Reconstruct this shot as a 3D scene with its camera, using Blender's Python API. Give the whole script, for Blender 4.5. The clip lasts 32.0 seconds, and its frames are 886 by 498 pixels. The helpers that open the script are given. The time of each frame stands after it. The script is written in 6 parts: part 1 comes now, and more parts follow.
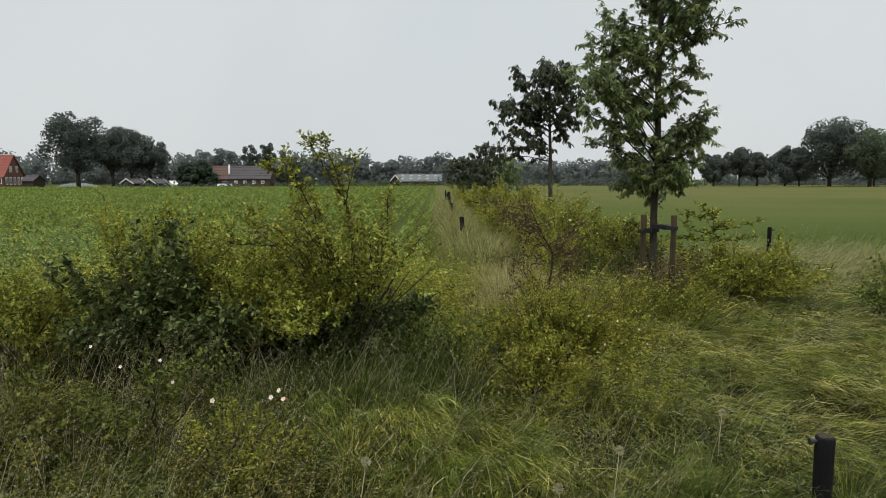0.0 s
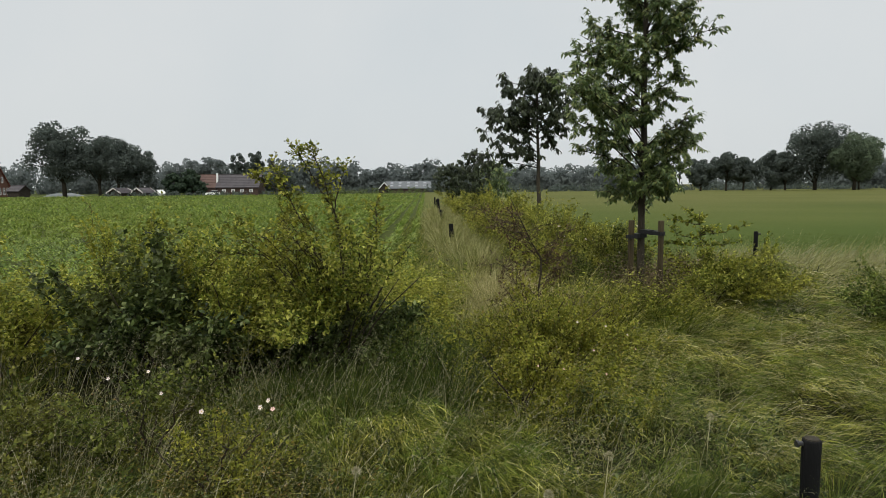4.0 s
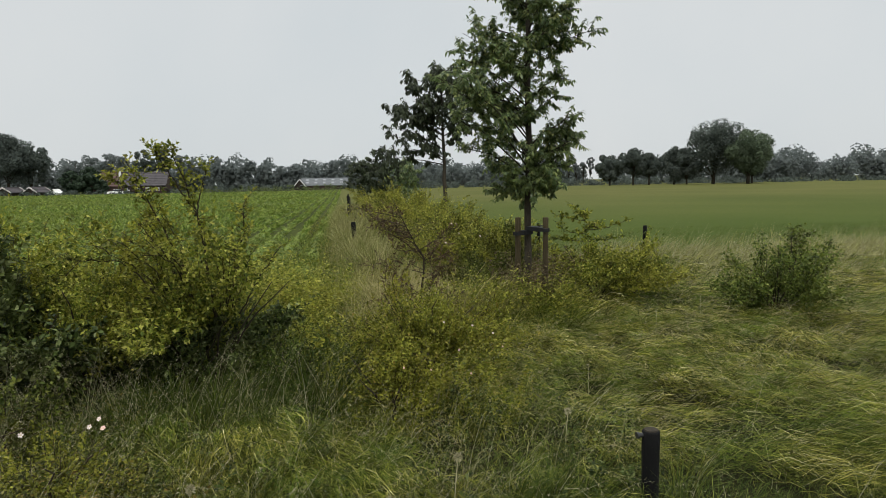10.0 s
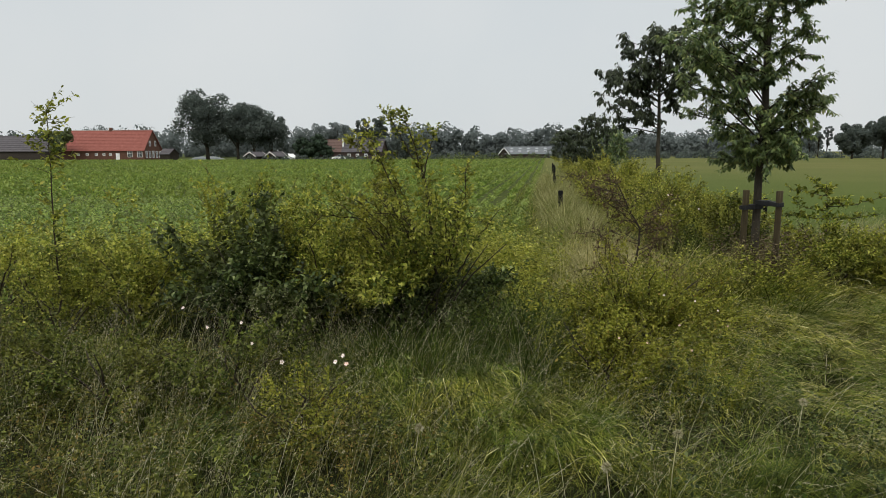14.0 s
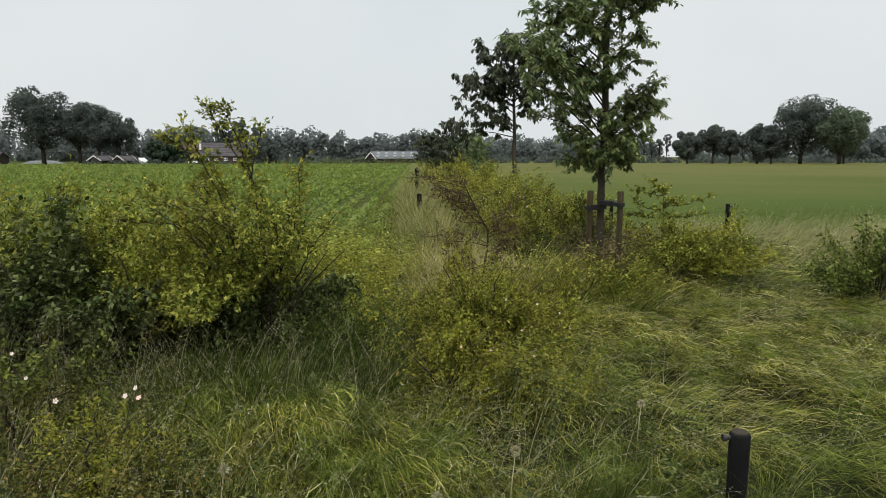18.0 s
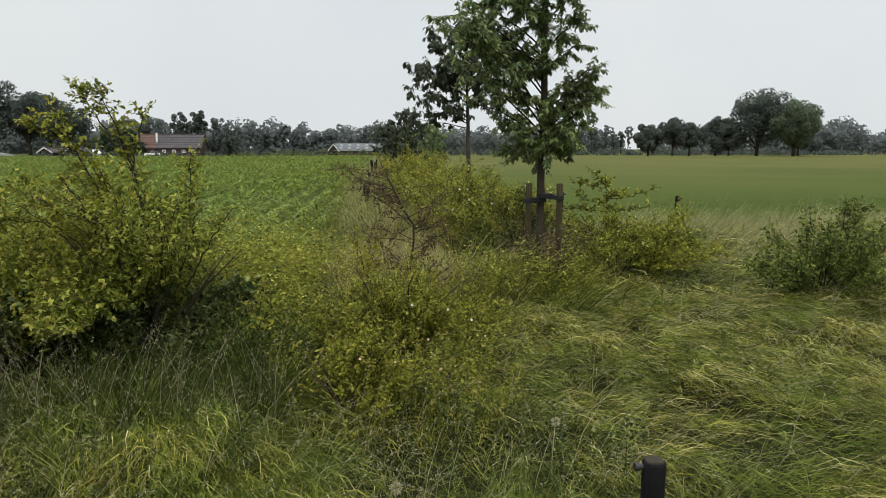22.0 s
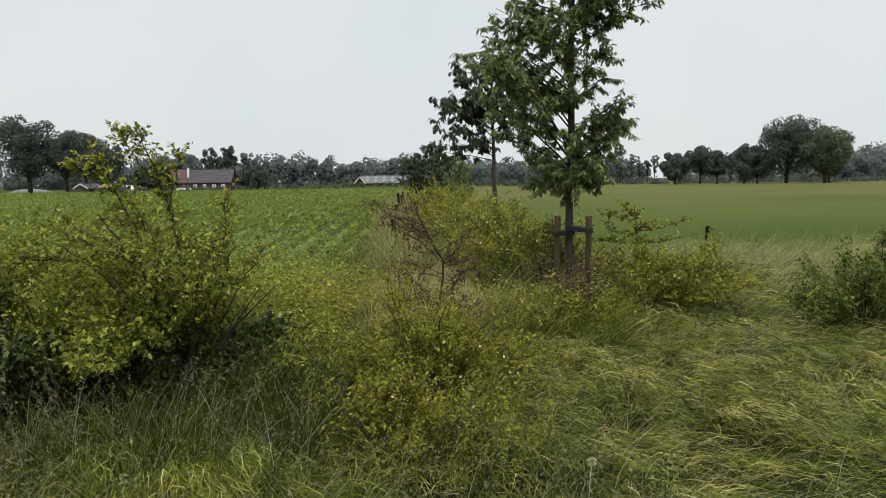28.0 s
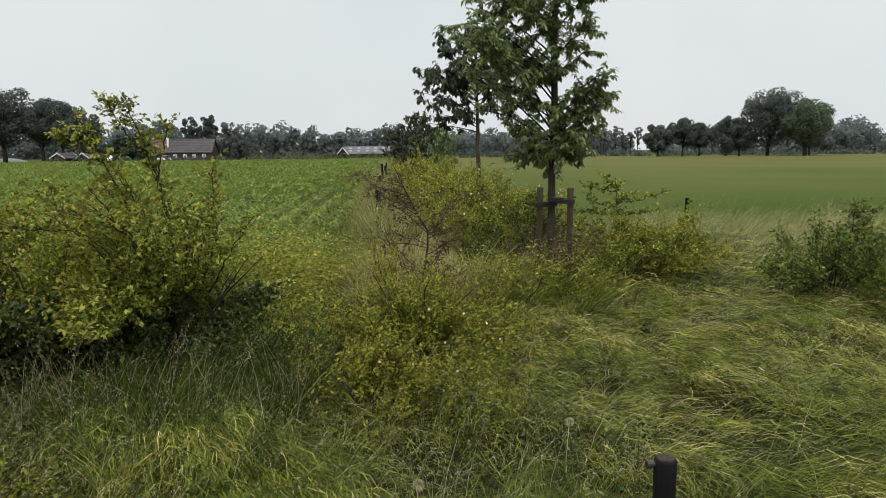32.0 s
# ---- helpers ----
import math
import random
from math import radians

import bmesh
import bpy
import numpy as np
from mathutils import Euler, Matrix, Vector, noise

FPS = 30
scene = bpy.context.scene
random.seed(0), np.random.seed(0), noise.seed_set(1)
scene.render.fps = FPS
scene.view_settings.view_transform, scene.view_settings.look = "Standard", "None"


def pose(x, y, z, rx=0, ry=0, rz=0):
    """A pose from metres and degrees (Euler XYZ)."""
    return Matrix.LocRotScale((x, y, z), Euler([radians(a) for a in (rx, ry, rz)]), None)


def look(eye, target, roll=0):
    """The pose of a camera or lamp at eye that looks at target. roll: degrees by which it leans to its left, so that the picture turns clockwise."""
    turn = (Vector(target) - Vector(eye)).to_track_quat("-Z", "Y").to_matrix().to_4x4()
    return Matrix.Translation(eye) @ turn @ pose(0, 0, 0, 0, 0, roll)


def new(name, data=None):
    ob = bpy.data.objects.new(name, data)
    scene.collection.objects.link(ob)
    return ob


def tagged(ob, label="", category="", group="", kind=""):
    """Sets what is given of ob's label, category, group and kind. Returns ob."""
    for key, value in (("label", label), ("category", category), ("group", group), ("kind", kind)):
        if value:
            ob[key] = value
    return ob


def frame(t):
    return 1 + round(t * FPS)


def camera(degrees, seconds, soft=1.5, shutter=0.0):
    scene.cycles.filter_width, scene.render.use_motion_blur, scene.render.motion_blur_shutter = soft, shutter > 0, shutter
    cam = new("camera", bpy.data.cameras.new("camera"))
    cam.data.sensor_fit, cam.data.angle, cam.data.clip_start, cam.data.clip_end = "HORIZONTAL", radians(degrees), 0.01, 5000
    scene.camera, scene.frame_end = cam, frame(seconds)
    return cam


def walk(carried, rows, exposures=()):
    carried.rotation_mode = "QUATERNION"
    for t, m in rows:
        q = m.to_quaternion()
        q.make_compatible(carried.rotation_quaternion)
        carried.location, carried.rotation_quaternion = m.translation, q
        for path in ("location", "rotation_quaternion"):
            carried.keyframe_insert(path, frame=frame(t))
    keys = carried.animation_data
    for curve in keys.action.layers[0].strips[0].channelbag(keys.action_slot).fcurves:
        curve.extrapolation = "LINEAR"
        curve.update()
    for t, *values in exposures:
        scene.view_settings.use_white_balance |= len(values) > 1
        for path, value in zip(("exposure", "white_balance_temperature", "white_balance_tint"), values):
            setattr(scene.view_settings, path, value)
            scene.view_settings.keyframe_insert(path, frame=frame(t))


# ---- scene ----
cam = camera(67.88, 32.0, soft=0.5)
PATH = [
    (0, (-0.146, -0.294, 2.096), (-0.048, 9.650, 1.043), -0.07),
    (0.5, (-0.147, -0.293, 2.088), (-0.135, 9.656, 1.076), 0.16),
    (1, (-0.148, -0.294, 2.085), (-0.112, 9.642, 0.959), 0.18),
    (1.5, (-0.144, -0.274, 2.099), (-0.088, 9.653, 0.892), 0.01),
    (2, (-0.130, -0.272, 2.121), (0.023, 9.692, 1.296), 0.07),
    (2.5, (-0.131, -0.298, 2.115), (0.132, 9.681, 1.525), -0.03),
    (3, (-0.135, -0.304, 2.112), (0.122, 9.665, 1.357), -0.34),
    (3.5, (-0.137, -0.310, 2.105), (0.076, 9.640, 1.132), -0.38),
    (5.5, (-0.149, -0.290, 2.108), (0.667, 9.642, 1.273), -0.52),
    (6, (-0.171, -0.268, 2.105), (0.910, 9.628, 1.159), 0.17),
    (6.5, (-0.137, -0.246, 2.093), (1.188, 9.616, 1.099), -0.11),
    (7, (-0.097, -0.256, 2.107), (1.593, 9.552, 1.135), 0.28),
    (7.5, (-0.075, -0.283, 2.078), (1.514, 9.539, 1.077), 0.63),
    (8, (-0.087, -0.368, 2.084), (1.341, 9.461, 0.922), -0.52),
    (8.5, (-0.032, -0.384, 2.087), (1.166, 9.458, 0.781), -0.03),
    (9, (0.199, -0.301, 2.105), (1.121, 9.593, 0.978), 1.69),
    (9.5, (0.298, -0.291, 2.105), (1.333, 9.601, 1.071), -0.68),
    (10, (0.320, -0.270, 2.133), (1.783, 9.569, 1.110), -0.95),
    (10.5, (0.343, -0.256, 2.126), (2.032, 9.559, 1.220), -0.70),
    (11, (0.300, -0.330, 2.136), (1.830, 9.506, 1.183), 0.25),
    (11.5, (0.270, -0.319, 2.127), (0.833, 9.609, 1.073), 0.20),
    (12, (0.241, -0.313, 2.122), (0.337, 9.626, 1.024), -1.22),
    (12.5, (0.227, -0.317, 2.123), (-0.274, 9.609, 1.018), -0.84),
    (13, (0.203, -0.330, 2.121), (-0.703, 9.552, 0.885), -0.77),
    (13.5, (0.165, -0.289, 2.099), (-1.371, 9.485, 0.643), -0.21),
    (15.5, (0.160, -0.421, 2.140), (-0.979, 9.417, 0.759), 0.41),
    (16, (0.230, -0.351, 2.133), (-0.516, 9.537, 0.842), 0.54),
    (16.5, (0.294, -0.304, 2.124), (-0.168, 9.608, 0.886), 0.65),
    (17, (0.317, -0.224, 2.115), (-0.172, 9.691, 0.914), 1.33),
    (17.5, (0.345, -0.140, 2.072), (0.247, 9.779, 0.809), 0.96),
    (18, (0.410, 0.144, 2.050), (0.845, 10.038, 0.662), -0.03),
    (18.5, (0.615, 0.376, 2.016), (1.136, 10.268, 0.647), 0.88),
    (19, (0.819, 0.520, 2.040), (1.618, 10.408, 0.782), 1.31),
    (19.5, (0.924, 0.590, 2.036), (2.120, 10.426, 0.686), -0.58),
    (20, (0.963, 0.613, 2.049), (2.275, 10.413, 0.553), -1.00),
    (20.5, (0.954, 0.638, 2.049), (2.012, 10.480, 0.630), -0.19),
    (21, (0.919, 0.652, 2.042), (1.845, 10.522, 0.730), 0.34),
    (21.5, (0.903, 0.660, 2.029), (1.862, 10.520, 0.665), 0.38),
    (22, (0.891, 0.648, 2.025), (1.842, 10.488, 0.522), 0.01),
    (22.5, (0.881, 0.629, 2.035), (1.766, 10.457, 0.411), -0.64),
    (23, (0.870, 0.648, 2.062), (1.668, 10.514, 0.640), -0.85),
    (23.5, (0.851, 0.600, 2.072), (1.438, 10.513, 0.898), 0.03),
    (24, (0.847, 0.603, 2.064), (1.448, 10.520, 0.929), 0.18),
    (24.5, (0.837, 0.587, 2.070), (1.376, 10.500, 0.867), -0.23),
    (25, (0.842, 0.578, 2.076), (1.423, 10.497, 0.949), -0.10),
    (25.5, (0.844, 0.579, 2.077), (1.398, 10.503, 0.982), -0.46),
    (27.5, (0.853, 0.612, 2.068), (1.378, 10.545, 1.040), -0.93),
    (28, (0.854, 0.647, 2.066), (1.421, 10.577, 1.028), -0.74),
    (28.5, (0.850, 0.636, 2.072), (1.424, 10.561, 0.999), -0.03),
    (29, (0.858, 0.652, 2.073), (1.453, 10.578, 1.009), -0.28),
    (29.5, (0.856, 0.606, 2.079), (1.404, 10.534, 1.010), -0.12),
    (30, (0.861, 0.621, 2.070), (1.392, 10.555, 1.047), -0.50),
    (30.5, (0.863, 0.624, 2.054), (1.407, 10.541, 0.891), -0.44),
    (31, (0.845, 0.589, 2.058), (1.494, 10.471, 0.670), -0.13),
    (31.5, (0.855, 0.646, 2.033), (1.454, 10.513, 0.521), 0.31),
    (32, (0.834, 0.511, 2.074), (1.642, 10.369, 0.603), -0.48),
]
walk(cam, [(t, look(eye, target, roll)) for t, eye, target, roll in PATH],
     exposures=[(0, -0.02), (13.5, -0.03), (15.5, 0.14), (32, 0.14)])

# ---- sky and light ----
world = bpy.data.worlds.new("overcast_sky")
scene.world = world
world.use_nodes = True
wn, wl = world.node_tree.nodes, world.node_tree.links
for n in list(wn):
    wn.remove(n)
sky = wn.new("ShaderNodeTexSky")
sky.sky_type, sky.sun_disc = "NISHITA", False
sky.sun_elevation, sky.sun_rotation = radians(52), radians(200)
sky.air_density, sky.dust_density = 1.0, 4.0
cloud_noise = wn.new("ShaderNodeTexNoise")
cloud_noise.inputs["Scale"].default_value, cloud_noise.inputs["Detail"].default_value = 2.2, 5
cloud_ramp = wn.new("ShaderNodeValToRGB")
cloud_ramp.color_ramp.elements[0].position, cloud_ramp.color_ramp.elements[1].position = 0.3, 0.72
cloud_ramp.color_ramp.elements[0].color = (6.6, 7.05, 7.25, 1)
cloud_ramp.color_ramp.elements[1].color = (7.5, 7.7, 7.7, 1)
sky_mix = wn.new("ShaderNodeMix")
sky_mix.data_type = "RGBA"
sky_mix.inputs["Factor"].default_value = 0.93
back, out = wn.new("ShaderNodeBackground"), wn.new("ShaderNodeOutputWorld")
back.inputs["Strength"].default_value = 0.1
# an overcast sky is up to three times as bright overhead as near the horizon
way_up = wn.new("ShaderNodeTexCoord")
up_xyz = wn.new("ShaderNodeSeparateXYZ")
zenith = wn.new("ShaderNodeMapRange")
zenith.interpolation_type = "SMOOTHSTEP"
for key, val in (("From Min", 0.25), ("From Max", 1.0), ("To Min", 1.0), ("To Max", 2.6)):
    zenith.inputs[key].default_value = val
gain = wn.new("ShaderNodeVectorMath")
gain.operation = "SCALE"
wl.new(way_up.outputs["Generated"], up_xyz.inputs["Vector"])
wl.new(up_xyz.outputs["Z"], zenith.inputs["Value"])
wl.new(zenith.outputs["Result"], gain.inputs["Scale"])
wl.new(cloud_noise.outputs["Fac"], cloud_ramp.inputs["Fac"])
wl.new(sky.outputs["Color"], sky_mix.inputs["A"])
wl.new(cloud_ramp.outputs["Color"], sky_mix.inputs["B"])
wl.new(sky_mix.outputs["Result"], gain.inputs[0])
wl.new(gain.outputs["Vector"], back.inputs["Color"])
wl.new(back.outputs["Background"], out.inputs["Surface"])

sun = new("sun", bpy.data.lights.new("sun", "SUN"))
sun.data.energy, sun.data.angle, sun.data.color = 1.5, radians(30), (1.0, 0.96, 0.9)
sun.matrix_world = look((0, 0, 50), (0 + 8, 30, 0))

# ---- materials ----


def nodes_of(name):
    m = bpy.data.materials.new(name)
    m.use_nodes = True
    return m, m.node_tree.nodes, m.node_tree.links, m.node_tree.nodes["Principled BSDF"]


def rgb(c):
    return (c[0], c[1], c[2], 1)


def ramp_of(nt, stops):
    r = nt.new("ShaderNodeValToRGB")
    el = r.color_ramp.elements
    while len(el) < len(stops):
        el.new(0.5)
    for e, (p, c) in zip(el, stops):
        e.position, e.color = p, rgb(c)
    return r


def leafy(name, stops, patch, patch_scale=1.3, patch_amount=0.55, rough=0.6, through_light=0.3, gloss=0.18, clump=0.0, clump_scale=8.0):
    """Foliage: every leaf its own tone out of stops, patches of another tone, light passing through; clump varies whole sprays."""
    m, n, l, bsdf = nodes_of(name)
    geo = n.new("ShaderNodeNewGeometry")
    ramp = ramp_of(n, stops)
    l.new(geo.outputs["Random Per Island"], ramp.inputs["Fac"])
    tc = n.new("ShaderNodeTexCoord")
    noi = n.new("ShaderNodeTexNoise")
    noi.inputs["Scale"].default_value, noi.inputs["Detail"].default_value = patch_scale, 4
    l.new(tc.outputs["Object"], noi.inputs["Vector"])
    fac = n.new("ShaderNodeMapRange")
    fac.inputs["From Min"].default_value, fac.inputs["From Max"].default_value = 0.42, 0.64
    fac.inputs["To Max"].default_value = patch_amount
    l.new(noi.outputs["Fac"], fac.inputs["Value"])
    mix = n.new("ShaderNodeMix")
    mix.data_type = "RGBA"
    l.new(fac.outputs["Result"], mix.inputs["Factor"])
    l.new(ramp.outputs["Color"], mix.inputs["A"])
    mix.inputs["B"].default_value = rgb(patch)
    tone = mix.outputs["Result"]
    if clump:
        spot = n.new("ShaderNodeTexNoise")
        spot.inputs["Scale"].default_value, spot.inputs["Detail"].default_value = clump_scale, 2
        l.new(tc.outputs["Object"], spot.inputs["Vector"])
        span = n.new("ShaderNodeMapRange")
        span.inputs["From Min"].default_value, span.inputs["From Max"].default_value = 0.36, 0.64
        span.inputs["To Min"].default_value, span.inputs["To Max"].default_value = 1 - clump, 1 + clump
        l.new(spot.outputs["Fac"], span.inputs["Value"])
        vary = n.new("ShaderNodeVectorMath")
        vary.operation = "SCALE"
        l.new(tone, vary.inputs[0])
        l.new(span.outputs["Result"], vary.inputs["Scale"])
        tone = vary.outputs["Vector"]
    l.new(tone, bsdf.inputs["Base Color"])
    bsdf.inputs["Roughness"].default_value = rough
    bsdf.inputs["Specular IOR Level"].default_value = gloss
    tr = n.new("ShaderNodeBsdfTranslucent")
    l.new(tone, tr.inputs["Color"])
    ms = n.new("ShaderNodeMixShader")
    ms.inputs["Fac"].default_value = through_light
    l.new(bsdf.outputs["BSDF"], ms.inputs[1])
    l.new(tr.outputs["BSDF"], ms.inputs[2])
    l.new(ms.outputs["Shader"], n["Material Output"].inputs["Surface"])
    return m


def surface(name, stops, scale, rough=0.8, bump=0.3, stretch=(1, 1, 1), fine=6.0, per_object=0.0, metal=0.0):
    """A plain surface with noise at two scales and a fine relief."""
    m, n, l, bsdf = nodes_of(name)
    tc = n.new("ShaderNodeTexCoord")
    mp = n.new("ShaderNodeMapping")
    mp.inputs["Scale"].default_value = stretch
    l.new(tc.outputs["Object"], mp.inputs["Vector"])
    a, b = n.new("ShaderNodeTexNoise"), n.new("ShaderNodeTexNoise")
    a.inputs["Scale"].default_value, a.inputs["Detail"].default_value = scale, 5
    b.inputs["Scale"].default_value, b.inputs["Detail"].default_value = scale * fine, 4
    l.new(mp.outputs["Vector"], a.inputs["Vector"])
    l.new(mp.outputs["Vector"], b.inputs["Vector"])
    mixf = n.new("ShaderNodeMath")
    mixf.operation = "MULTIPLY_ADD"
    l.new(b.outputs["Fac"], mixf.inputs[0])
    mixf.inputs[1].default_value = 0.4
    sc = n.new("ShaderNodeMath")
    sc.operation = "MULTIPLY"
    l.new(a.outputs["Fac"], sc.inputs[0])
    sc.inputs[1].default_value = 0.6
    l.new(sc.outputs["Value"], mixf.inputs[2])
    value = mixf.outputs["Value"]
    if per_object:
        oi = n.new("ShaderNodeObjectInfo")
        mo = n.new("ShaderNodeMath")
        mo.operation = "MULTIPLY_ADD"
        l.new(oi.outputs["Random"], mo.inputs[0])
        mo.inputs[1].default_value = per_object
        l.new(value, mo.inputs[2])
        value = mo.outputs["Value"]
    ramp = ramp_of(n, stops)
    l.new(value, ramp.inputs["Fac"])
    l.new(ramp.outputs["Color"], bsdf.inputs["Base Color"])
    bsdf.inputs["Roughness"].default_value, bsdf.inputs["Metallic"].default_value = rough, metal
    bsdf.inputs["Specular IOR Level"].default_value = 0.5 if rough < 0.5 else 0.15
    bp = n.new("ShaderNodeBump")
    bp.inputs["Strength"].default_value, bp.inputs["Distance"].default_value = bump, 0.02
    l.new(value, bp.inputs["Height"])
    l.new(bp.outputs["Normal"], bsdf.inputs["Normal"])
    return m


M = {}
M["grass"] = leafy("lodged_grass", [(0.0, (0.016, 0.025, 0.004)), (0.22, (0.050, 0.066, 0.008)), (0.52, (0.138, 0.150, 0.019)), (0.82, (0.275, 0.265, 0.046)), (0.95, (0.46, 0.42, 0.13)), (1.0, (0.68, 0.62, 0.35))], (0.068, 0.118, 0.015), 1.3, 0.6, 0.6, 0.26, 0.08, 0.5, 5.0)
M["lush"] = leafy("lush_grass", [(0.0, (0.016, 0.030, 0.006)), (0.5, (0.055, 0.084, 0.013)), (1.0, (0.17, 0.19, 0.038))], (0.042, 0.066, 0.010), 1.1, 0.5, 0.55, 0.25, 0.12, 0.3)
M["straw"] = leafy("dry_grass", [(0.0, (0.105, 0.120, 0.028)), (0.5, (0.250, 0.240, 0.085)), (1.0, (0.48, 0.43, 0.22))], (0.125, 0.150, 0.030), 0.9, 0.65, 0.6, 0.25, 0.15, 0.3, 3.0)
M["tan"] = leafy("tan_grass", [(0.0, (0.17, 0.165, 0.050)), (0.5, (0.350, 0.315, 0.130)), (1.0, (0.58, 0.51, 0.28))], (0.215, 0.215, 0.060), 0.9, 0.5, 0.6, 0.3, 0.18, 0.3, 3.0)
M["meadow"] = leafy("meadow_grass", [(0.0, (0.042, 0.064, 0.011)), (0.5, (0.058, 0.078, 0.015)), (1.0, (0.082, 0.094, 0.024))], (0.070, 0.076, 0.020), 0.07, 0.7, 0.8, 0.25, 0.03)
M["crop"] = leafy("crop_leaf", [(0.0, (0.086, 0.146, 0.022)), (0.5, (0.152, 0.216, 0.035)), (1.0, (0.245, 0.295, 0.064))], (0.176, 0.205, 0.036), 0.08, 0.5, 0.5, 0.32, 0.25, 0.25, 0.9)
M["rose"] = leafy("rose_leaf", [(0.0, (0.080, 0.100, 0.013)), (0.5, (0.200, 0.212, 0.026)), (0.94, (0.33, 0.325, 0.055)), (1.0, (0.32, 0.22, 0.06))], (0.225, 0.205, 0.024), 1.6, 0.45, 0.5, 0.42, 0.15, 0.38, 7.0)
M["hedge"] = leafy("rose_hedge_leaf", [(0.0, (0.078, 0.102, 0.014)), (0.5, (0.205, 0.220, 0.030)), (1.0, (0.39, 0.375, 0.08))], (0.235, 0.205, 0.029), 1.0, 0.5, 0.5, 0.42, 0.18, 0.45, 4.0)
M["hawthorn"] = leafy("hawthorn_leaf", [(0.0, (0.052, 0.084, 0.012)), (0.45, (0.168, 0.198, 0.025)), (0.8, (0.325, 0.330, 0.052)), (1.0, (0.50, 0.48, 0.12))], (0.275, 0.250, 0.029), 1.2, 0.5, 0.5, 0.45, 0.2, 0.42, 6.0)
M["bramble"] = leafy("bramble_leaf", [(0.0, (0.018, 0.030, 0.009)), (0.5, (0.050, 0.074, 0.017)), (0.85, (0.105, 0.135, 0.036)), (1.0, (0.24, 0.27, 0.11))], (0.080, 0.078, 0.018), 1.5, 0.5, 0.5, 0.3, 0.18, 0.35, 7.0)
M["weed"] = leafy("weed_leaf", [(0.0, (0.026, 0.042, 0.008)), (0.5, (0.074, 0.096, 0.014)), (1.0, (0.19, 0.205, 0.044))], (0.120, 0.095, 0.015), 1.8, 0.5, 0.55, 0.3, 0.12, 0.4, 7.0)
M["rusty"] = leafy("rusty_leaf", [(0.0, (0.040, 0.022, 0.014)), (0.5, (0.085, 0.046, 0.026)), (1.0, (0.17, 0.11, 0.06))], (0.09, 0.065, 0.03), 2.5, 0.5, 0.6, 0.2)
M["walnut"] = leafy("drooping_leaf", [(0.0, (0.044, 0.076, 0.034)), (0.45, (0.115, 0.172, 0.064)), (0.8, (0.215, 0.270, 0.092)), (1.0, (0.40, 0.41, 0.15))], (0.165, 0.210, 0.068), 1.0, 0.5, 0.38, 0.5, 0.45, 0.25, 2.5)
M["dark_tree"] = leafy("dark_leaf", [(0.0, (0.026, 0.036, 0.020)), (0.6, (0.046, 0.060, 0.030)), (1.0, (0.085, 0.104, 0.045))], (0.038, 0.044, 0.026), 0.8, 0.5, 0.45, 0.3)
# far oaks and hedges: distance haze painted into the leaf colour, paler and bluer
M["hazed_oak"] = leafy("hazed_oak_crown", [(0.0, (0.088, 0.106, 0.095)), (0.6, (0.100, 0.118, 0.103)), (1.0, (0.114, 0.132, 0.110))], (0.104, 0.124, 0.102), 0.12, 0.4, 0.9, 0.5, 0.0, 0.2, 0.5)
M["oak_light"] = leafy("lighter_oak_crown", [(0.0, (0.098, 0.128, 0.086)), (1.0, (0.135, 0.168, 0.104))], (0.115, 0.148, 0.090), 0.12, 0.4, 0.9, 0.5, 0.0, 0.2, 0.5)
# grey-blue base colour carries the aerial haze over the distant woods
M["hazed_wood"] = leafy("hazed_wood_crown", [(0.0, (0.158, 0.180, 0.174)), (0.6, (0.166, 0.188, 0.180)), (1.0, (0.176, 0.196, 0.186))], (0.162, 0.182, 0.176), 0.04, 0.5, 0.9, 0.5, 0.0, 0.12, 0.2)
M["green_bush"] = leafy("fresh_bush_leaf", [(0.0, (0.036, 0.062, 0.012)), (0.5, (0.100, 0.140, 0.024)), (0.9, (0.20, 0.235, 0.050)), (1.0, (0.32, 0.34, 0.10))], (0.125, 0.150, 0.024), 1.5, 0.5, 0.5, 0.4, 0.2, 0.4, 6.0)
M["rust_weed"] = leafy("rusty_weed_leaf", [(0.0, (0.026, 0.030, 0.007)), (0.45, (0.070, 0.068, 0.012)), (0.8, (0.145, 0.128, 0.024)), (1.0, (0.25, 0.15, 0.05))], (0.066, 0.090, 0.013), 1.4, 0.6, 0.55, 0.3, 0.12, 0.45, 6.0)
M["conifer"] = leafy("conifer_needles", [(0.0, (0.016, 0.030, 0.018)), (1.0, (0.040, 0.062, 0.032))], (0.028, 0.045, 0.025), 0.3, 0.4, 0.6, 0.1)
M["pale_tree"] = leafy("pale_crown", [(0.0, (0.060, 0.085, 0.030)), (1.0, (0.12, 0.15, 0.055))], (0.09, 0.10, 0.04), 0.3, 0.5, 0.6, 0.25)
M["bark"] = surface("bark", [(0.3, (0.022, 0.019, 0.014)), (0.7, (0.070, 0.060, 0.044))], 9, 0.95, 0.6, (1, 1, 0.25))
M["twig"] = surface("twig_bark", [(0.3, (0.022, 0.018, 0.013)), (0.7, (0.060, 0.046, 0.032))], 20, 0.85, 0.3)
M["stake"] = surface("weathered_stake_wood", [(0.25, (0.026, 0.020, 0.011)), (0.5, (0.058, 0.046, 0.025)), (0.75, (0.105, 0.086, 0.050))], 7, 0.9, 0.5, (1.6, 1.6, 0.16))
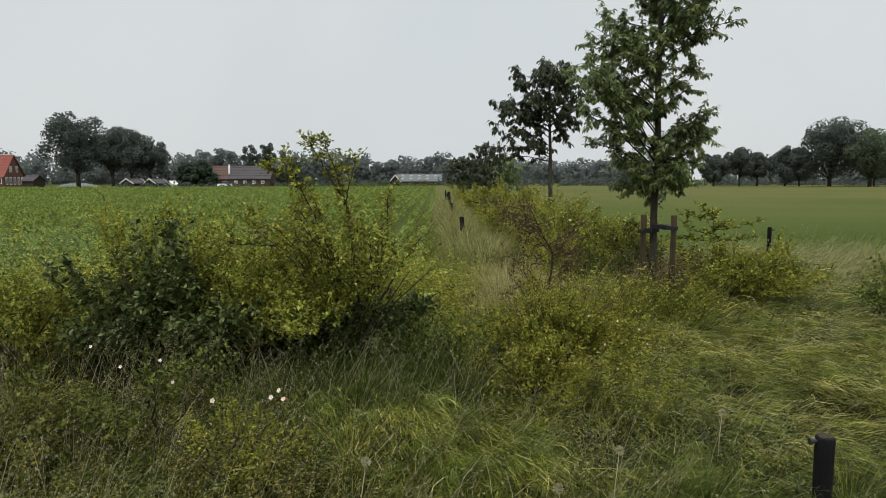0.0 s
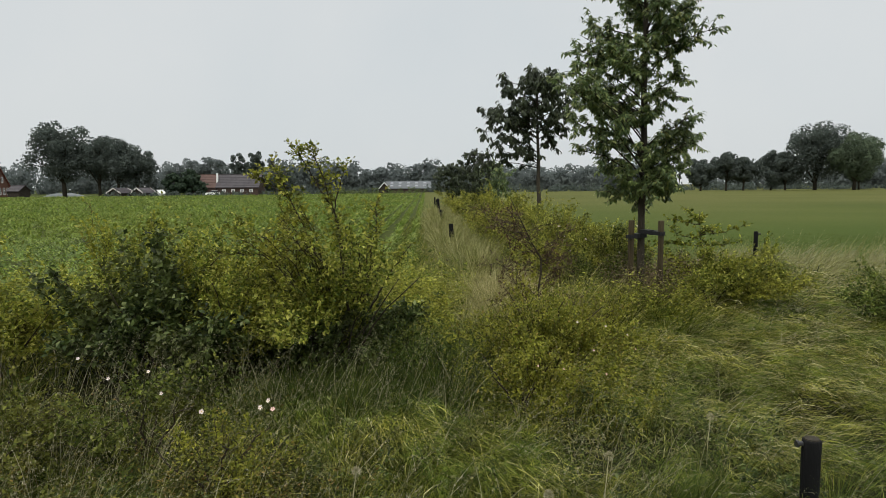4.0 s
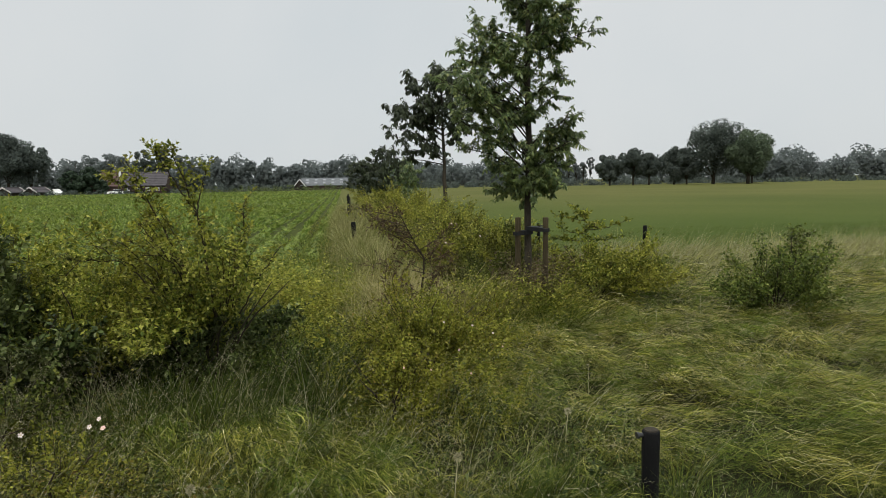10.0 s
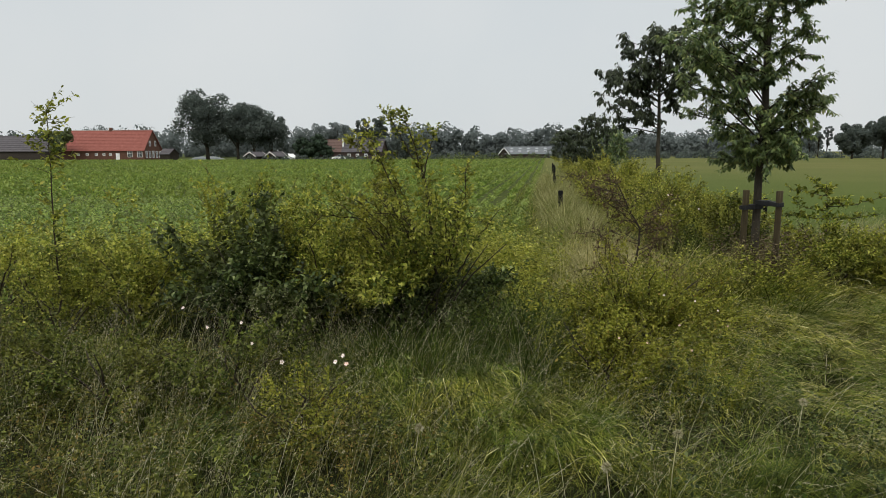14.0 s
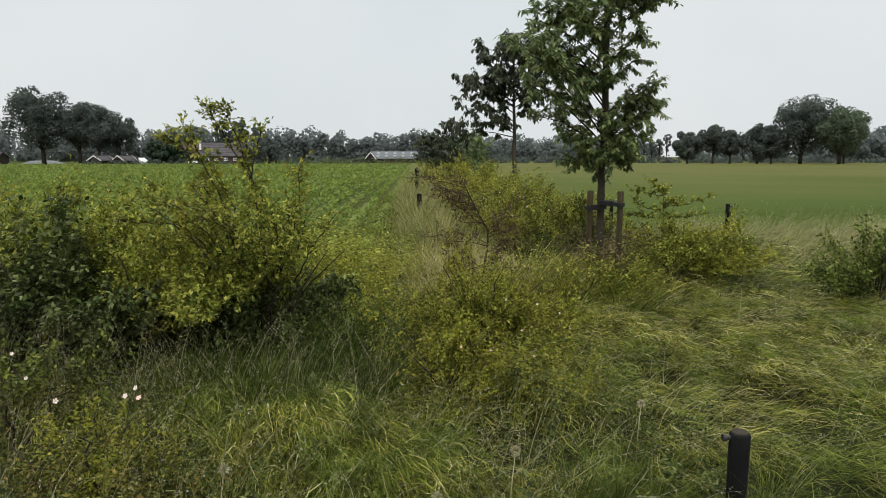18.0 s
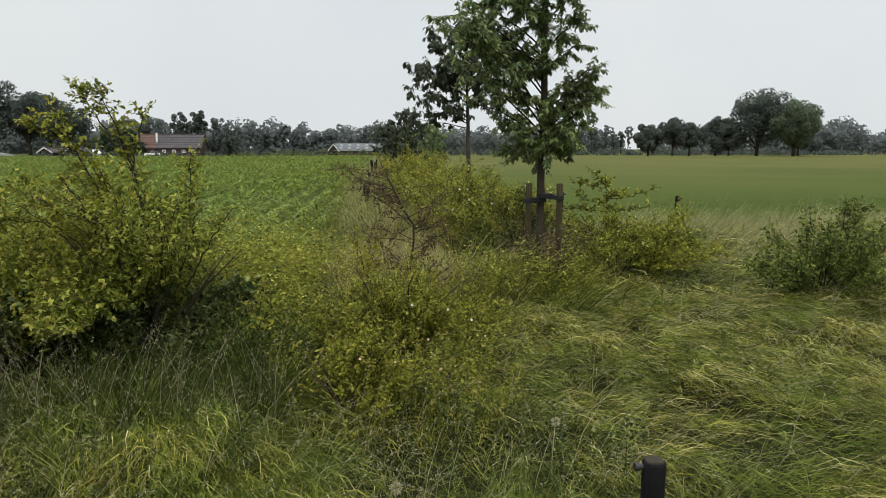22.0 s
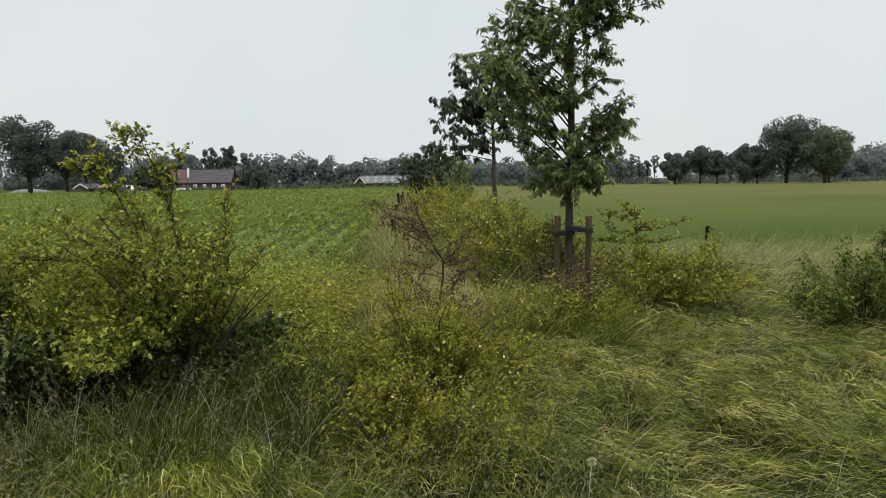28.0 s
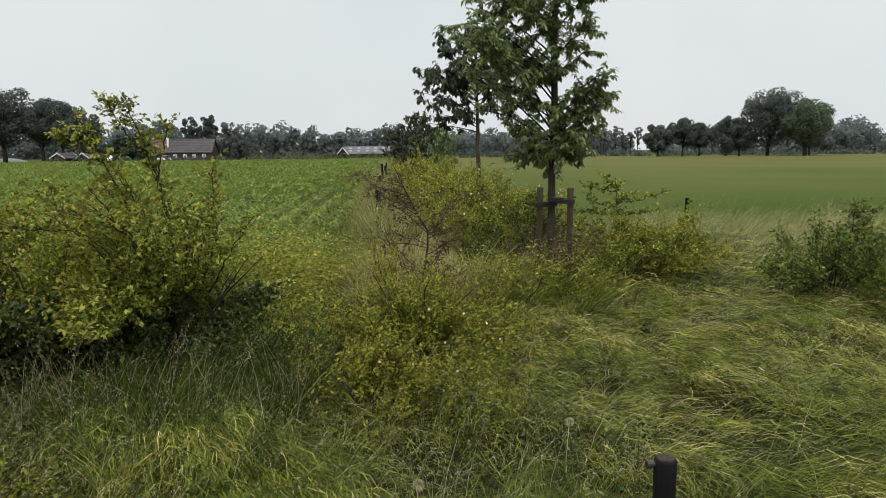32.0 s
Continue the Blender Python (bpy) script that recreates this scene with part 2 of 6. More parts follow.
M["post"] = surface("tarred_post_wood", [(0.3, (0.004, 0.0042, 0.0042)), (0.65, (0.009, 0.009, 0.0088)), (0.85, (0.028, 0.026, 0.024))], 9, 0.9, 0.6, (1.5, 1.5, 0.2))
M["strap"] = surface("black_rubber_strap", [(0.3, (0.010, 0.010, 0.011)), (0.7, (0.028, 0.028, 0.030))], 12, 0.6, 0.2)
M["plastic"] = surface("black_insulator_plastic", [(0.3, (0.010, 0.010, 0.010)), (0.7, (0.022, 0.022, 0.022))], 20, 0.45, 0.1)
M["wire"] = surface("galvanised_wire", [(0.3, (0.18, 0.18, 0.18)), (0.7, (0.32, 0.32, 0.31))], 20, 0.5, 0.1, metal=0.7)
M["petal"] = surface("white_pink_petal", [(0.3, (0.60, 0.48, 0.42)), (0.6, (0.70, 0.60, 0.54))], 30, 0.6, 0.1)
M["petal_pink"] = surface("pink_petal", [(0.3, (0.62, 0.36, 0.30)), (0.6, (0.70, 0.48, 0.42))], 30, 0.6, 0.1)
M["stamen"] = surface("yellow_stamens", [(0.3, (0.55, 0.38, 0.07)), (0.6, (0.70, 0.55, 0.14))], 60, 0.7, 0.3)
M["dead"] = leafy("dead_weed_stem", [(0.0, (0.055, 0.040, 0.022)), (0.5, (0.11, 0.080, 0.045)), (1.0, (0.21, 0.165, 0.10))], (0.07, 0.06, 0.025), 2.0, 0.5, 0.7, 0.15)
M["seed"] = leafy("grass_seed_head", [(0.0, (0.18, 0.165, 0.085)), (0.5, (0.34, 0.31, 0.19)), (1.0, (0.56, 0.52, 0.38))], (0.26, 0.24, 0.13), 2.0, 0.4, 0.7, 0.25)

# ---- mesh helpers ----
rng = np.random.default_rng(7)


def mesh_np(name, verts, faces, mat, smooth=False):
    """A mesh out of arrays; all faces have the same number of corners."""
    verts, faces = np.asarray(verts, np.float32), np.asarray(faces, np.int32)
    me = bpy.data.meshes.new(name)
    k = faces.shape[1]
    me.vertices.add(len(verts))
    me.vertices.foreach_set("co", verts.ravel())
    me.loops.add(faces.size)
    me.loops.foreach_set("vertex_index", faces.ravel())
    me.polygons.add(len(faces))
    me.polygons.foreach_set("loop_start", np.arange(0, faces.size, k, dtype=np.int32))
    if smooth:
        me.polygons.foreach_set("use_smooth", np.ones(len(faces), dtype=bool))
    me.materials.append(mat)
    me.update(calc_edges=True)
    return me


def part_np(name, arrays, mat, parent=None, label="", smooth=False):
    ob = new(name, mesh_np(name, arrays[0], arrays[1], mat, smooth))
    if parent is not None:
        ob.parent = parent
    return tagged(ob, label) if label else ob


def part(name, bm, mat, parent=None, label="", smooth=False):
    me = bpy.data.meshes.new(name)
    bm.to_mesh(me)
    bm.free()
    me.materials.append(mat)
    if smooth:
        for p in me.polygons:
            p.use_smooth = True
    ob = new(name, me)
    if parent is not None:
        ob.parent = parent
    return tagged(ob, label) if label else ob


def thing(name, x, y, z, label, category, group="", kind="", turn=0.0):
    ob = new(name)
    ob.empty_display_size = 0.2
    ob.matrix_world = pose(x, y, z, 0, 0, turn)
    return tagged(ob, label, category, group, kind)


def join(list_of):
    """One pair of arrays out of many."""
    vs, fs, base = [], [], 0
    for v, f in list_of:
        vs.append(v)
        fs.append(f + base)
        base += len(v)
    return np.concatenate(vs), np.concatenate(fs)


def unit(v):
    return v / np.maximum(np.linalg.norm(v, axis=-1, keepdims=True), 1e-9)


def tube(points, radii, sides=6):
    """A tapered, closed tube along points, in triangles."""
    p, r = np.asarray(points, float), np.asarray(radii, float)
    t = unit(np.gradient(p, axis=0))
    ref = np.array([0.31, 0.95, 0.05]) if abs(t[0][2]) > 0.7 else np.array([0.1, 0.05, 1.0])
    a = unit(np.cross(t, ref))
    b = np.cross(t, a)
    ang = np.linspace(0, 2 * np.pi, sides, endpoint=False)
    ring = a[:, None] * np.cos(ang)[None, :, None] + b[:, None] * np.sin(ang)[None, :, None]
    v = (p[:, None] + ring * r[:, None, None]).reshape(-1, 3)
    n = len(p)
    f = []
    for i in range(n - 1):
        for j in range(sides):
            q = (i * sides + j, i * sides + (j + 1) % sides, (i + 1) * sides + (j + 1) % sides, (i + 1) * sides + j)
            f += [(q[0], q[1], q[2]), (q[0], q[2], q[3])]
    v = np.concatenate([v, p[:1], p[-1:]])
    for j in range(sides):
        f.append((n * sides, (j + 1) % sides, j))
        f.append((n * sides + 1, (n - 1) * sides + j, (n - 1) * sides + (j + 1) % sides))
    return v, np.array(f)


def leaf_arrays(pos, way, size, broad=0.5, droop=0.3, loose=0.6, fold=0.25, up=None):
    """Leaves, each of two folded halves, that grow from pos along way."""
    n = len(pos)
    way = unit(unit(way) + rng.normal(0, loose, (n, 3)) * 0.7 + np.array([0, 0, -droop]))
    ref = rng.normal(0, 1, (n, 3)) * 0.6 + np.array([0, 0, 1.0])
    side = unit(np.cross(way, ref))
    nor = np.cross(side, way)
    size = np.broadcast_to(np.asarray(size, float), (n,))[:, None]
    w = size * broad * 0.5
    mid = pos + way * size * 0.45
    lift = nor * w * fold
    tip = pos + way * size - nor * size * 0.12
    v = np.stack([pos, mid + side * w + lift, tip, mid - side * w + lift], 1).reshape(-1, 3)
    i = np.arange(n)[:, None] * 4
    f = np.concatenate([i + np.array([[0, 1, 2]]), i + np.array([[0, 2, 3]])], 0)
    return v, f


def lance_arrays(pos, way, size, broad=0.3, droop=0.8, loose=0.4):
    """Long leaves in three lengths that bend over."""
    n = len(pos)
    way = unit(unit(way) + rng.normal(0, loose, (n, 3)))
    size = np.broadcast_to(np.asarray(size, float), (n,))[:, None]
    ref = rng.normal(0, 0.5, (n, 3)) + np.array([0, 0, 1.0])
    side = unit(np.cross(way, ref))
    down = np.array([0, 0, -1.0])
    w1 = unit(way + down * droop * 0.5)
    w2 = unit(way + down * droop * 1.3)
    p1 = pos + w1 * size * 0.38
    p2 = p1 + w2 * size * 0.36
    p3 = p2 + unit(w2 + down * droop * 0.4) * size * 0.3
    h = size * broad * 0.5
    v = np.stack([pos, p1 + side * h, p1 - side * h, p2 + side * h * 0.85, p2 - side * h * 0.85, p3], 1).reshape(-1, 3)
    i = np.arange(n)[:, None] * 6
    f = np.concatenate([i + np.array([q]) for q in ((0, 1, 2), (1, 3, 4), (1, 4, 2), (3, 5, 4))], 0)
    return v, f


def blade_arrays(pos, lean, length, width, bend):
    """Grass blades: up from pos, bending over along lean (unit, level) by bend (0 upright, 1 lying)."""
    n = len(pos)
    length, width, bend = [np.broadcast_to(np.asarray(q, float), (n,))[:, None] for q in (length, width, bend)]
    upv = np.array([0, 0, 1.0])
    d1 = unit(upv * (1.0 - 0.45 * bend) + lean * (0.15 + 0.5 * bend))
    d2 = unit(upv * (1.0 - 0.95 * bend) + lean * (0.25 + 0.9 * bend))
    d3 = unit(upv * (0.9 - 1.35 * bend) + lean * (0.35 + 1.0 * bend))
    p1 = pos + d1 * length * 0.36
    p2 = p1 + d2 * length * 0.34
    p3 = p2 + d3 * length * 0.32
    a = rng.uniform(0, np.pi, n)
    side = np.stack([np.cos(a), np.sin(a), np.zeros(n)], 1)
    h = width * 0.5
    v = np.stack([pos + side * h, pos - side * h, p1 + side * h, p1 - side * h, p2 + side * h * 0.75, p2 - side * h * 0.75, p3], 1).reshape(-1, 3)
    i = np.arange(n)[:, None] * 7
    f = np.concatenate([i + np.array([q]) for q in ((0, 1, 3), (0, 3, 2), (2, 3, 5), (2, 5, 4), (4, 5, 6))], 0)
    return v, f


def fine(y):
    """How broad blades grow: thin grass by the road, coarser grass farther in."""
    return np.clip(y / 5.5, 0.5, 1.15)


def waves(x, y, seed=0.0):
    """A smooth field between about -1 and 1."""
    return (np.sin(x * 0.9 + 1.7 * seed + 1.3 * np.sin(y * 0.6 + seed)) + np.sin(y * 1.1 - 0.8 * seed + 1.1 * np.sin(x * 0.7 + 2 * seed)) + 0.6 * np.sin(x * 2.3 + y * 1.9 + seed)) / 2.6


def ground_z(x, y):
    x, y = np.asarray(x, float), np.asarray(y, float)
    s = np.clip((2.4 - y) / 2.6, 0, 1)
    near = np.clip((60 - np.abs(x)) / 40, 0, 1) * np.clip((60 - y) / 40, 0, 1)
    return 0.42 * s * s * (3 - 2 * s) + near * (0.03 * waves(x, y, 1.0) + 0.012 * waves(x * 3, y * 3, 2.0))

# ---- ground ----
gx = np.unique(np.concatenate([np.linspace(-16, 18, 120), np.linspace(-60, 60, 60), np.linspace(-300, 300, 40), np.linspace(-3000, 3000, 24)]).round(3))
gy = np.unique(np.concatenate([np.linspace(-6, 26, 110), np.linspace(-60, 80, 60), np.linspace(-300, 400, 40), np.linspace(-3000, 3000, 24)]).round(3))
GX, GY = np.meshgrid(gx, gy)
gv = np.stack([GX.ravel(), GY.ravel(), ground_z(GX.ravel(), GY.ravel())], 1)
gi = (np.arange(len(gy) - 1)[:, None] * len(gx) + np.arange(len(gx) - 1)[None]).ravel()[:, None]
gf = gi + np.array([[0, 1, len(gx) + 1, len(gx)]])


def ground_material():
    """Meadow turf, the brown soil of the crop field left of the path, and the dry strip between them."""
    m, n, l, bsdf = nodes_of("field_ground")
    tc = n.new("ShaderNodeTexCoord")
    xyz = n.new("ShaderNodeSeparateXYZ")
    l.new(tc.outputs["Object"], xyz.inputs["Vector"])
    big, small = n.new("ShaderNodeTexNoise"), n.new("ShaderNodeTexNoise")
    big.inputs["Scale"].default_value, big.inputs["Detail"].default_value = 0.06, 5
    small.inputs["Scale"].default_value, small.inputs["Detail"].default_value = 5.0, 5
    l.new(tc.outputs["Object"], big.inputs["Vector"])
    l.new(tc.outputs["Object"], small.inputs["Vector"])
    half = n.new("ShaderNodeMix")
    half.inputs["Factor"].default_value = 0.45
    l.new(big.outputs["Fac"], half.inputs["A"])
    l.new(small.outputs["Fac"], half.inputs["B"])
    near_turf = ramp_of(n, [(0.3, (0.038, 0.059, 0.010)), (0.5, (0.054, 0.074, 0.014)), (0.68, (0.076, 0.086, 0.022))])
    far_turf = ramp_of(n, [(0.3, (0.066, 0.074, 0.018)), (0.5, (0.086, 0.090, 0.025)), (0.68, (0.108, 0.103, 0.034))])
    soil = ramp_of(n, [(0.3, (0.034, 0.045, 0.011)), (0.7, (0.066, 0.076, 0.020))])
    # soil under the long grass, its colour darkened to paint shade into the gaps
    shaded_soil = ramp_of(n, [(0.3, (0.010, 0.012, 0.005)), (0.7, (0.030, 0.028, 0.012))])
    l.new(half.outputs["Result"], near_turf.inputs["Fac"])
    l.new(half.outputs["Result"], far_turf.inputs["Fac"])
    # turf goes over to paler, browner tones with distance along Y
    far_blend = n.new("ShaderNodeMapRange")
    far_blend.inputs["From Min"].default_value, far_blend.inputs["From Max"].default_value = 25.0, 90.0
    l.new(xyz.outputs["Y"], far_blend.inputs["Value"])
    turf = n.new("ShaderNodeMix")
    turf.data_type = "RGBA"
    l.new(far_blend.outputs["Result"], turf.inputs["Factor"])
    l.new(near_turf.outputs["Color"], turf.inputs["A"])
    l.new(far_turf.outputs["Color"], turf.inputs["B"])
    l.new(half.outputs["Result"], soil.inputs["Fac"])
    is_left = n.new("ShaderNodeMapRange")
    is_left.inputs["From Min"].default_value, is_left.inputs["From Max"].default_value = -0.2, -0.5
    l.new(xyz.outputs["X"], is_left.inputs["Value"])
    is_far = n.new("ShaderNodeMapRange")
    is_far.inputs["From Min"].default_value, is_far.inputs["From Max"].default_value = 7.0, 8.5
    l.new(xyz.outputs["Y"], is_far.inputs["Value"])
    mul = n.new("ShaderNodeMath")
    mul.operation = "MULTIPLY"
    l.new(is_left.outputs["Result"], mul.inputs[0])
    l.new(is_far.outputs["Result"], mul.inputs[1])
    mix = n.new("ShaderNodeMix")
    mix.data_type = "RGBA"
    l.new(mul.outputs["Value"], mix.inputs["Factor"])
    l.new(turf.outputs["Result"], mix.inputs["A"])
    l.new(soil.outputs["Color"], mix.inputs["B"])
    l.new(half.outputs["Result"], shaded_soil.inputs["Fac"])
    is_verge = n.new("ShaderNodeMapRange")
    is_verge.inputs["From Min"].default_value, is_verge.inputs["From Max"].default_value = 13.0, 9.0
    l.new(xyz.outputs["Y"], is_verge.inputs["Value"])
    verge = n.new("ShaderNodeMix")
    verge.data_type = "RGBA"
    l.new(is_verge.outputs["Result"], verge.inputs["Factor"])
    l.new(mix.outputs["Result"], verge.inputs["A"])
    l.new(shaded_soil.outputs["Color"], verge.inputs["B"])
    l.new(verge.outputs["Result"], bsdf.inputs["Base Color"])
    bsdf.inputs["Roughness"].default_value, bsdf.inputs["Specular IOR Level"].default_value = 0.95, 0.05
    bp = n.new("ShaderNodeBump")
    bp.inputs["Strength"].default_value, bp.inputs["Distance"].default_value = 0.6, 0.05
    l.new(small.outputs["Fac"], bp.inputs["Height"])
    l.new(bp.outputs["Normal"], bsdf.inputs["Normal"])
    return m


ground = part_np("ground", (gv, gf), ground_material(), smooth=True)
tagged(ground, "flat farmland with meadow turf and brown crop soil", "ground", kind="structure")

# ---- grass ----


def scatter(n, x0, x1, y0, y1):
    return rng.uniform(x0, x1, n), rng.uniform(y0, y1, n)


def on_ground(x, y):
    return np.stack([x, y, ground_z(x, y) - 0.01], 1)


def heading(x, y, spread):
    """The way the grass was laid by the wind, level."""
    a = -0.4 + 1.1 * waves(x * 1.3, y * 1.3, 3.0) + 0.6 * waves(x * 3.1, y * 3.1, 7.0) + rng.normal(0, spread, len(x))
    return np.stack([np.cos(a), np.sin(a) * 0.7 - 0.2, np.zeros(len(x))], 1)


def near_clear(x, y):
    """How clear a place is of shrubs: 1 open, 0 inside one."""
    k = np.ones(len(x))
    for cx, cy, rx, ry in SHADED:
        k *= np.clip(((x - cx) / rx) ** 2 + ((y - cy) / ry) ** 2 - 0.3, 0, 1)
    return k


SHADED = [(-2.9, 6.0, 1.5, 0.9), (-0.85, 6.0, 1.0, 0.65)]


def grass_stuff(name, n, box, mat, length, width, bend, label, keep=None, spread=0.5):
    x, y = scatter(n, *box)
    if keep is not None:
        k = keep(x, y) > rng.uniform(0, 1, n)
        x, y = x[k], y[k]
    n = len(x)
    tall = 1 + 0.35 * waves(x * 1.7, y * 1.7, 5.0)
    ln = rng.uniform(length[0], length[1], n) * tall
    bd = np.clip(rng.normal(bend[0], bend[1], n) + 0.15 * waves(x, y, 8.0), 0.02, 1.1)
    ob = part_np(name, blade_arrays(on_ground(x, y), heading(x, y, spread), ln, rng.uniform(width[0], width[1], n) * fine(y), bd), mat)
    return tagged(ob, label, "grass", kind="stuff")


def holes(x, y):
    """Gaps between the tussocks of the near verge: 0 in a gap."""
    return np.clip(waves(x * 3.4, y * 3.9, 12.0) * 3.0 + 0.75, 0.03, 1)


def dip(x, y):
    """The dark weedy dip in front of the wild rose."""
    return np.clip(1.6 * np.exp(-((x - 1.3) / 1.1) ** 2 - ((y - 4.4) / 0.8) ** 2) - 0.2, 0, 1) * np.clip(0.75 + 0.9 * waves(x * 2.1, y * 2.3, 15.0), 0, 1)


def open_right(x, y):
    """The trampled, lodged meadow edge right of the shrubs."""
    return np.clip((x - 0.2 - 0.25 * (y - 4)) * 1.2 + 0.6, 0, 1) * np.clip((15.5 - y) / 3, 0, 1) * np.clip(0.35 + 0.5 * np.maximum(y - 3.2, x - 2.0), 0.3, 1) * np.maximum(holes(x, y), np.clip((y - 4.0) / 1.6, 0, 0.9)) * (1 - 0.85 * dip(x, y))


def front_left(x, y):
    return np.clip(1.2 - (x - 0.6 - 0.2 * (y - 4)) * 1.0, 0, 1) * np.clip((7.2 - y) / 1.2, 0, 1) * near_clear(x, y) * holes(x, y)


def weedy(x, y):
    """The leafy part of the near verge: 1 in it, 0 in the pure grass."""
    return np.clip(0.9 - (x + 1.0 + 0.35 * (y - 3.4)) * 1.6, 0, 1) * np.clip((5.4 - y) / 0.8, 0, 1)


def left_grass(x, y):
    return front_left(x, y) * (1 - 0.72 * weedy(x, y))


def rough(x, y):
    return np.maximum(open_right(x, y), front_left(x, y))


def tussocks(name, count, box, mat, blades, length, width, bend, label, keep, radius=0.13, spread=0.9, lean_pull=1.0):
    """Clumps of blades that spring from one root, fan out and fall over."""
    x, y = scatter(count, *box)
    k = keep(x, y) > rng.uniform(0, 1, count)
    x, y = x[k], y[k]
    c = len(x)
    big = rng.uniform(0.65, 1.25, c) * (1 + 0.42 * waves(x * 2.1, y * 2.3, 9.0))
    main = heading(x, y, 0.55)
    cb = np.clip(rng.normal(bend[0], bend[1], c), 0.05, 1.05)
    a = rng.uniform(0, 2 * np.pi, (c, blades))
    d = radius * np.sqrt(rng.uniform(0, 1, (c, blades)))
    bx, by = (x[:, None] + d * np.cos(a)).ravel(), (y[:, None] + d * np.sin(a)).ravel()
    fan = np.stack([np.cos(a), np.sin(a), 0 * a], 2) * spread + main[:, None] * lean_pull + rng.normal(0, 0.25, (c, blades, 3)) * [1, 1, 0]
    lean = unit(fan.reshape(-1, 3))
    n = c * blades
    ln = np.repeat(big, blades) * rng.uniform(length[0], length[1], n)
    bd = np.clip(np.repeat(cb, blades) + rng.normal(0, 0.14, n), 0.02, 1.15)
    ob = part_np(name, blade_arrays(on_ground(bx, by), lean, ln, rng.uniform(width[0], width[1], n) * fine(by), bd), mat)
    return tagged(ob, label, "grass", kind="stuff")


def seed_stalks(name, count, box, height, label, keep, bend=(0.35, 0.2), m=12, grain=1.0):
    """Thin stems with loose tan seed heads."""
    x, y = scatter(count, *box)
    k = keep(x, y) > rng.uniform(0, 1, count)
    x, y = x[k], y[k]
    n = len(x)
    lean = heading(x, y, 0.9)
    ln = rng.uniform(height[0], height[1], n)
    bd = np.clip(rng.normal(bend[0], bend[1], n), 0.02, 0.95)
    base = on_ground(x, y)
    stems = blade_arrays(base, lean, ln, 0.0026, bd)
    tips = stems[0].reshape(n, 7, 3)[:, 6]
    before = stems[0].reshape(n, 7, 3)[:, 4]
    way = unit(tips - before)
    u = rng.uniform(-0.3, 1.0, (n, m, 1))
    pos = (before[:, None] + (tips - before)[:, None] * (0.55 + 0.55 * u)).reshape(-1, 3)
    heads = leaf_arrays(pos, np.repeat(way, m, 0) + rng.normal(0, 0.5, (n * m, 3)), grain * rng.uniform(0.008, 0.018, n * m), 0.22, 0.3, 0.5)
    ob = part_np(name, join([stems, heads]), M["seed"])
    return tagged(ob, label, "grass", kind="stuff")


def lodged_mat(name, n, box, mat, length, width, label, keep, height=1.0, spread=0.42, lift=0.22):
    """Fallen grass: blades that lie over one another on a lumpy mat, combed one way, with hollows between."""
    x, y = scatter(n, *box)
    deep = np.clip(waves(x * 2.6, y * 2.9, 3.7) * 2.4 - 0.35, 0, 1) * np.clip(waves(x * 6.1, y * 6.7, 1.2) + 0.9, 0, 1)
    k = keep(x, y) * (1 - 0.92 * deep) > rng.uniform(0, 1, n)
    x, y, deep = x[k], y[k], deep[k]
    n = len(x)
    a = -1.0 + 0.5 * waves(x * 1.1, y * 1.1, 3.0) + 0.35 * waves(x * 2.6, y * 2.4, 7.0) + rng.normal(0, spread, n)
    way = np.stack([np.cos(a), np.sin(a), 0 * a], 1)
    across, along = 0.93 * x + 0.36 * y, 0.36 * x - 0.93 * y
    phase = across / 0.8 + 0.55 * waves(x * 0.9, y * 0.9, 4.0) + 0.3 * np.sin(along * 1.5 + 0.7 * np.sin(across * 2.1))
    swath = (phase - np.floor(phase)) * np.clip(0.55 + 0.7 * waves(x * 1.4, y * 1.7, 6.0), 0.1, 1)
    mat_z = height * (0.13 + 0.22 * swath + 0.09 * waves(x * 1.9, y * 2.2, 5.0) + 0.05 * waves(x * 4.3, y * 5.1, 8.0) - 0.18 * deep)
    layer = rng.uniform(0, 1, n) ** 0.55
    ln = rng.uniform(length[0], length[1], n)
    up = np.array([0, 0, 1.0])
    p0 = np.stack([x, y, ground_z(x, y) + np.maximum(mat_z, 0.02) * layer], 1)
    rise = (rng.normal(lift, 0.12, n) * ln)[:, None]
    bow = np.stack([-np.sin(a), np.cos(a), 0 * a], 1) * (rng.normal(0, 0.12, n) * ln)[:, None]
    ln = ln[:, None]
    p1 = p0 + way * ln * 0.34 + up * rise * 0.8 + bow
    p2 = p0 + way * ln * 0.68 + up * rise * 0.75 + bow * 1.1
    p3 = p0 + way * ln * 0.97 + up * (rise * 0.1 - 0.05 * ln)
    side = unit(np.cross(way, up) + up * rng.normal(0, 0.6, (n, 1)))
    h = (rng.uniform(width[0], width[1], n) * fine(y))[:, None] * 0.5
    v = np.stack([p0 + side * h, p0 - side * h, p1 + side * h, p1 - side * h, p2 + side * h * 0.7, p2 - side * h * 0.7, p3], 1).reshape(-1, 3)
    i = np.arange(n)[:, None] * 7
    f = np.concatenate([i + np.array([q]) for q in ((0, 1, 3), (0, 3, 2), (2, 3, 5), (2, 5, 4), (4, 5, 6))], 0)
    return tagged(part_np(name, (v, f), mat), label, "grass", kind="stuff")


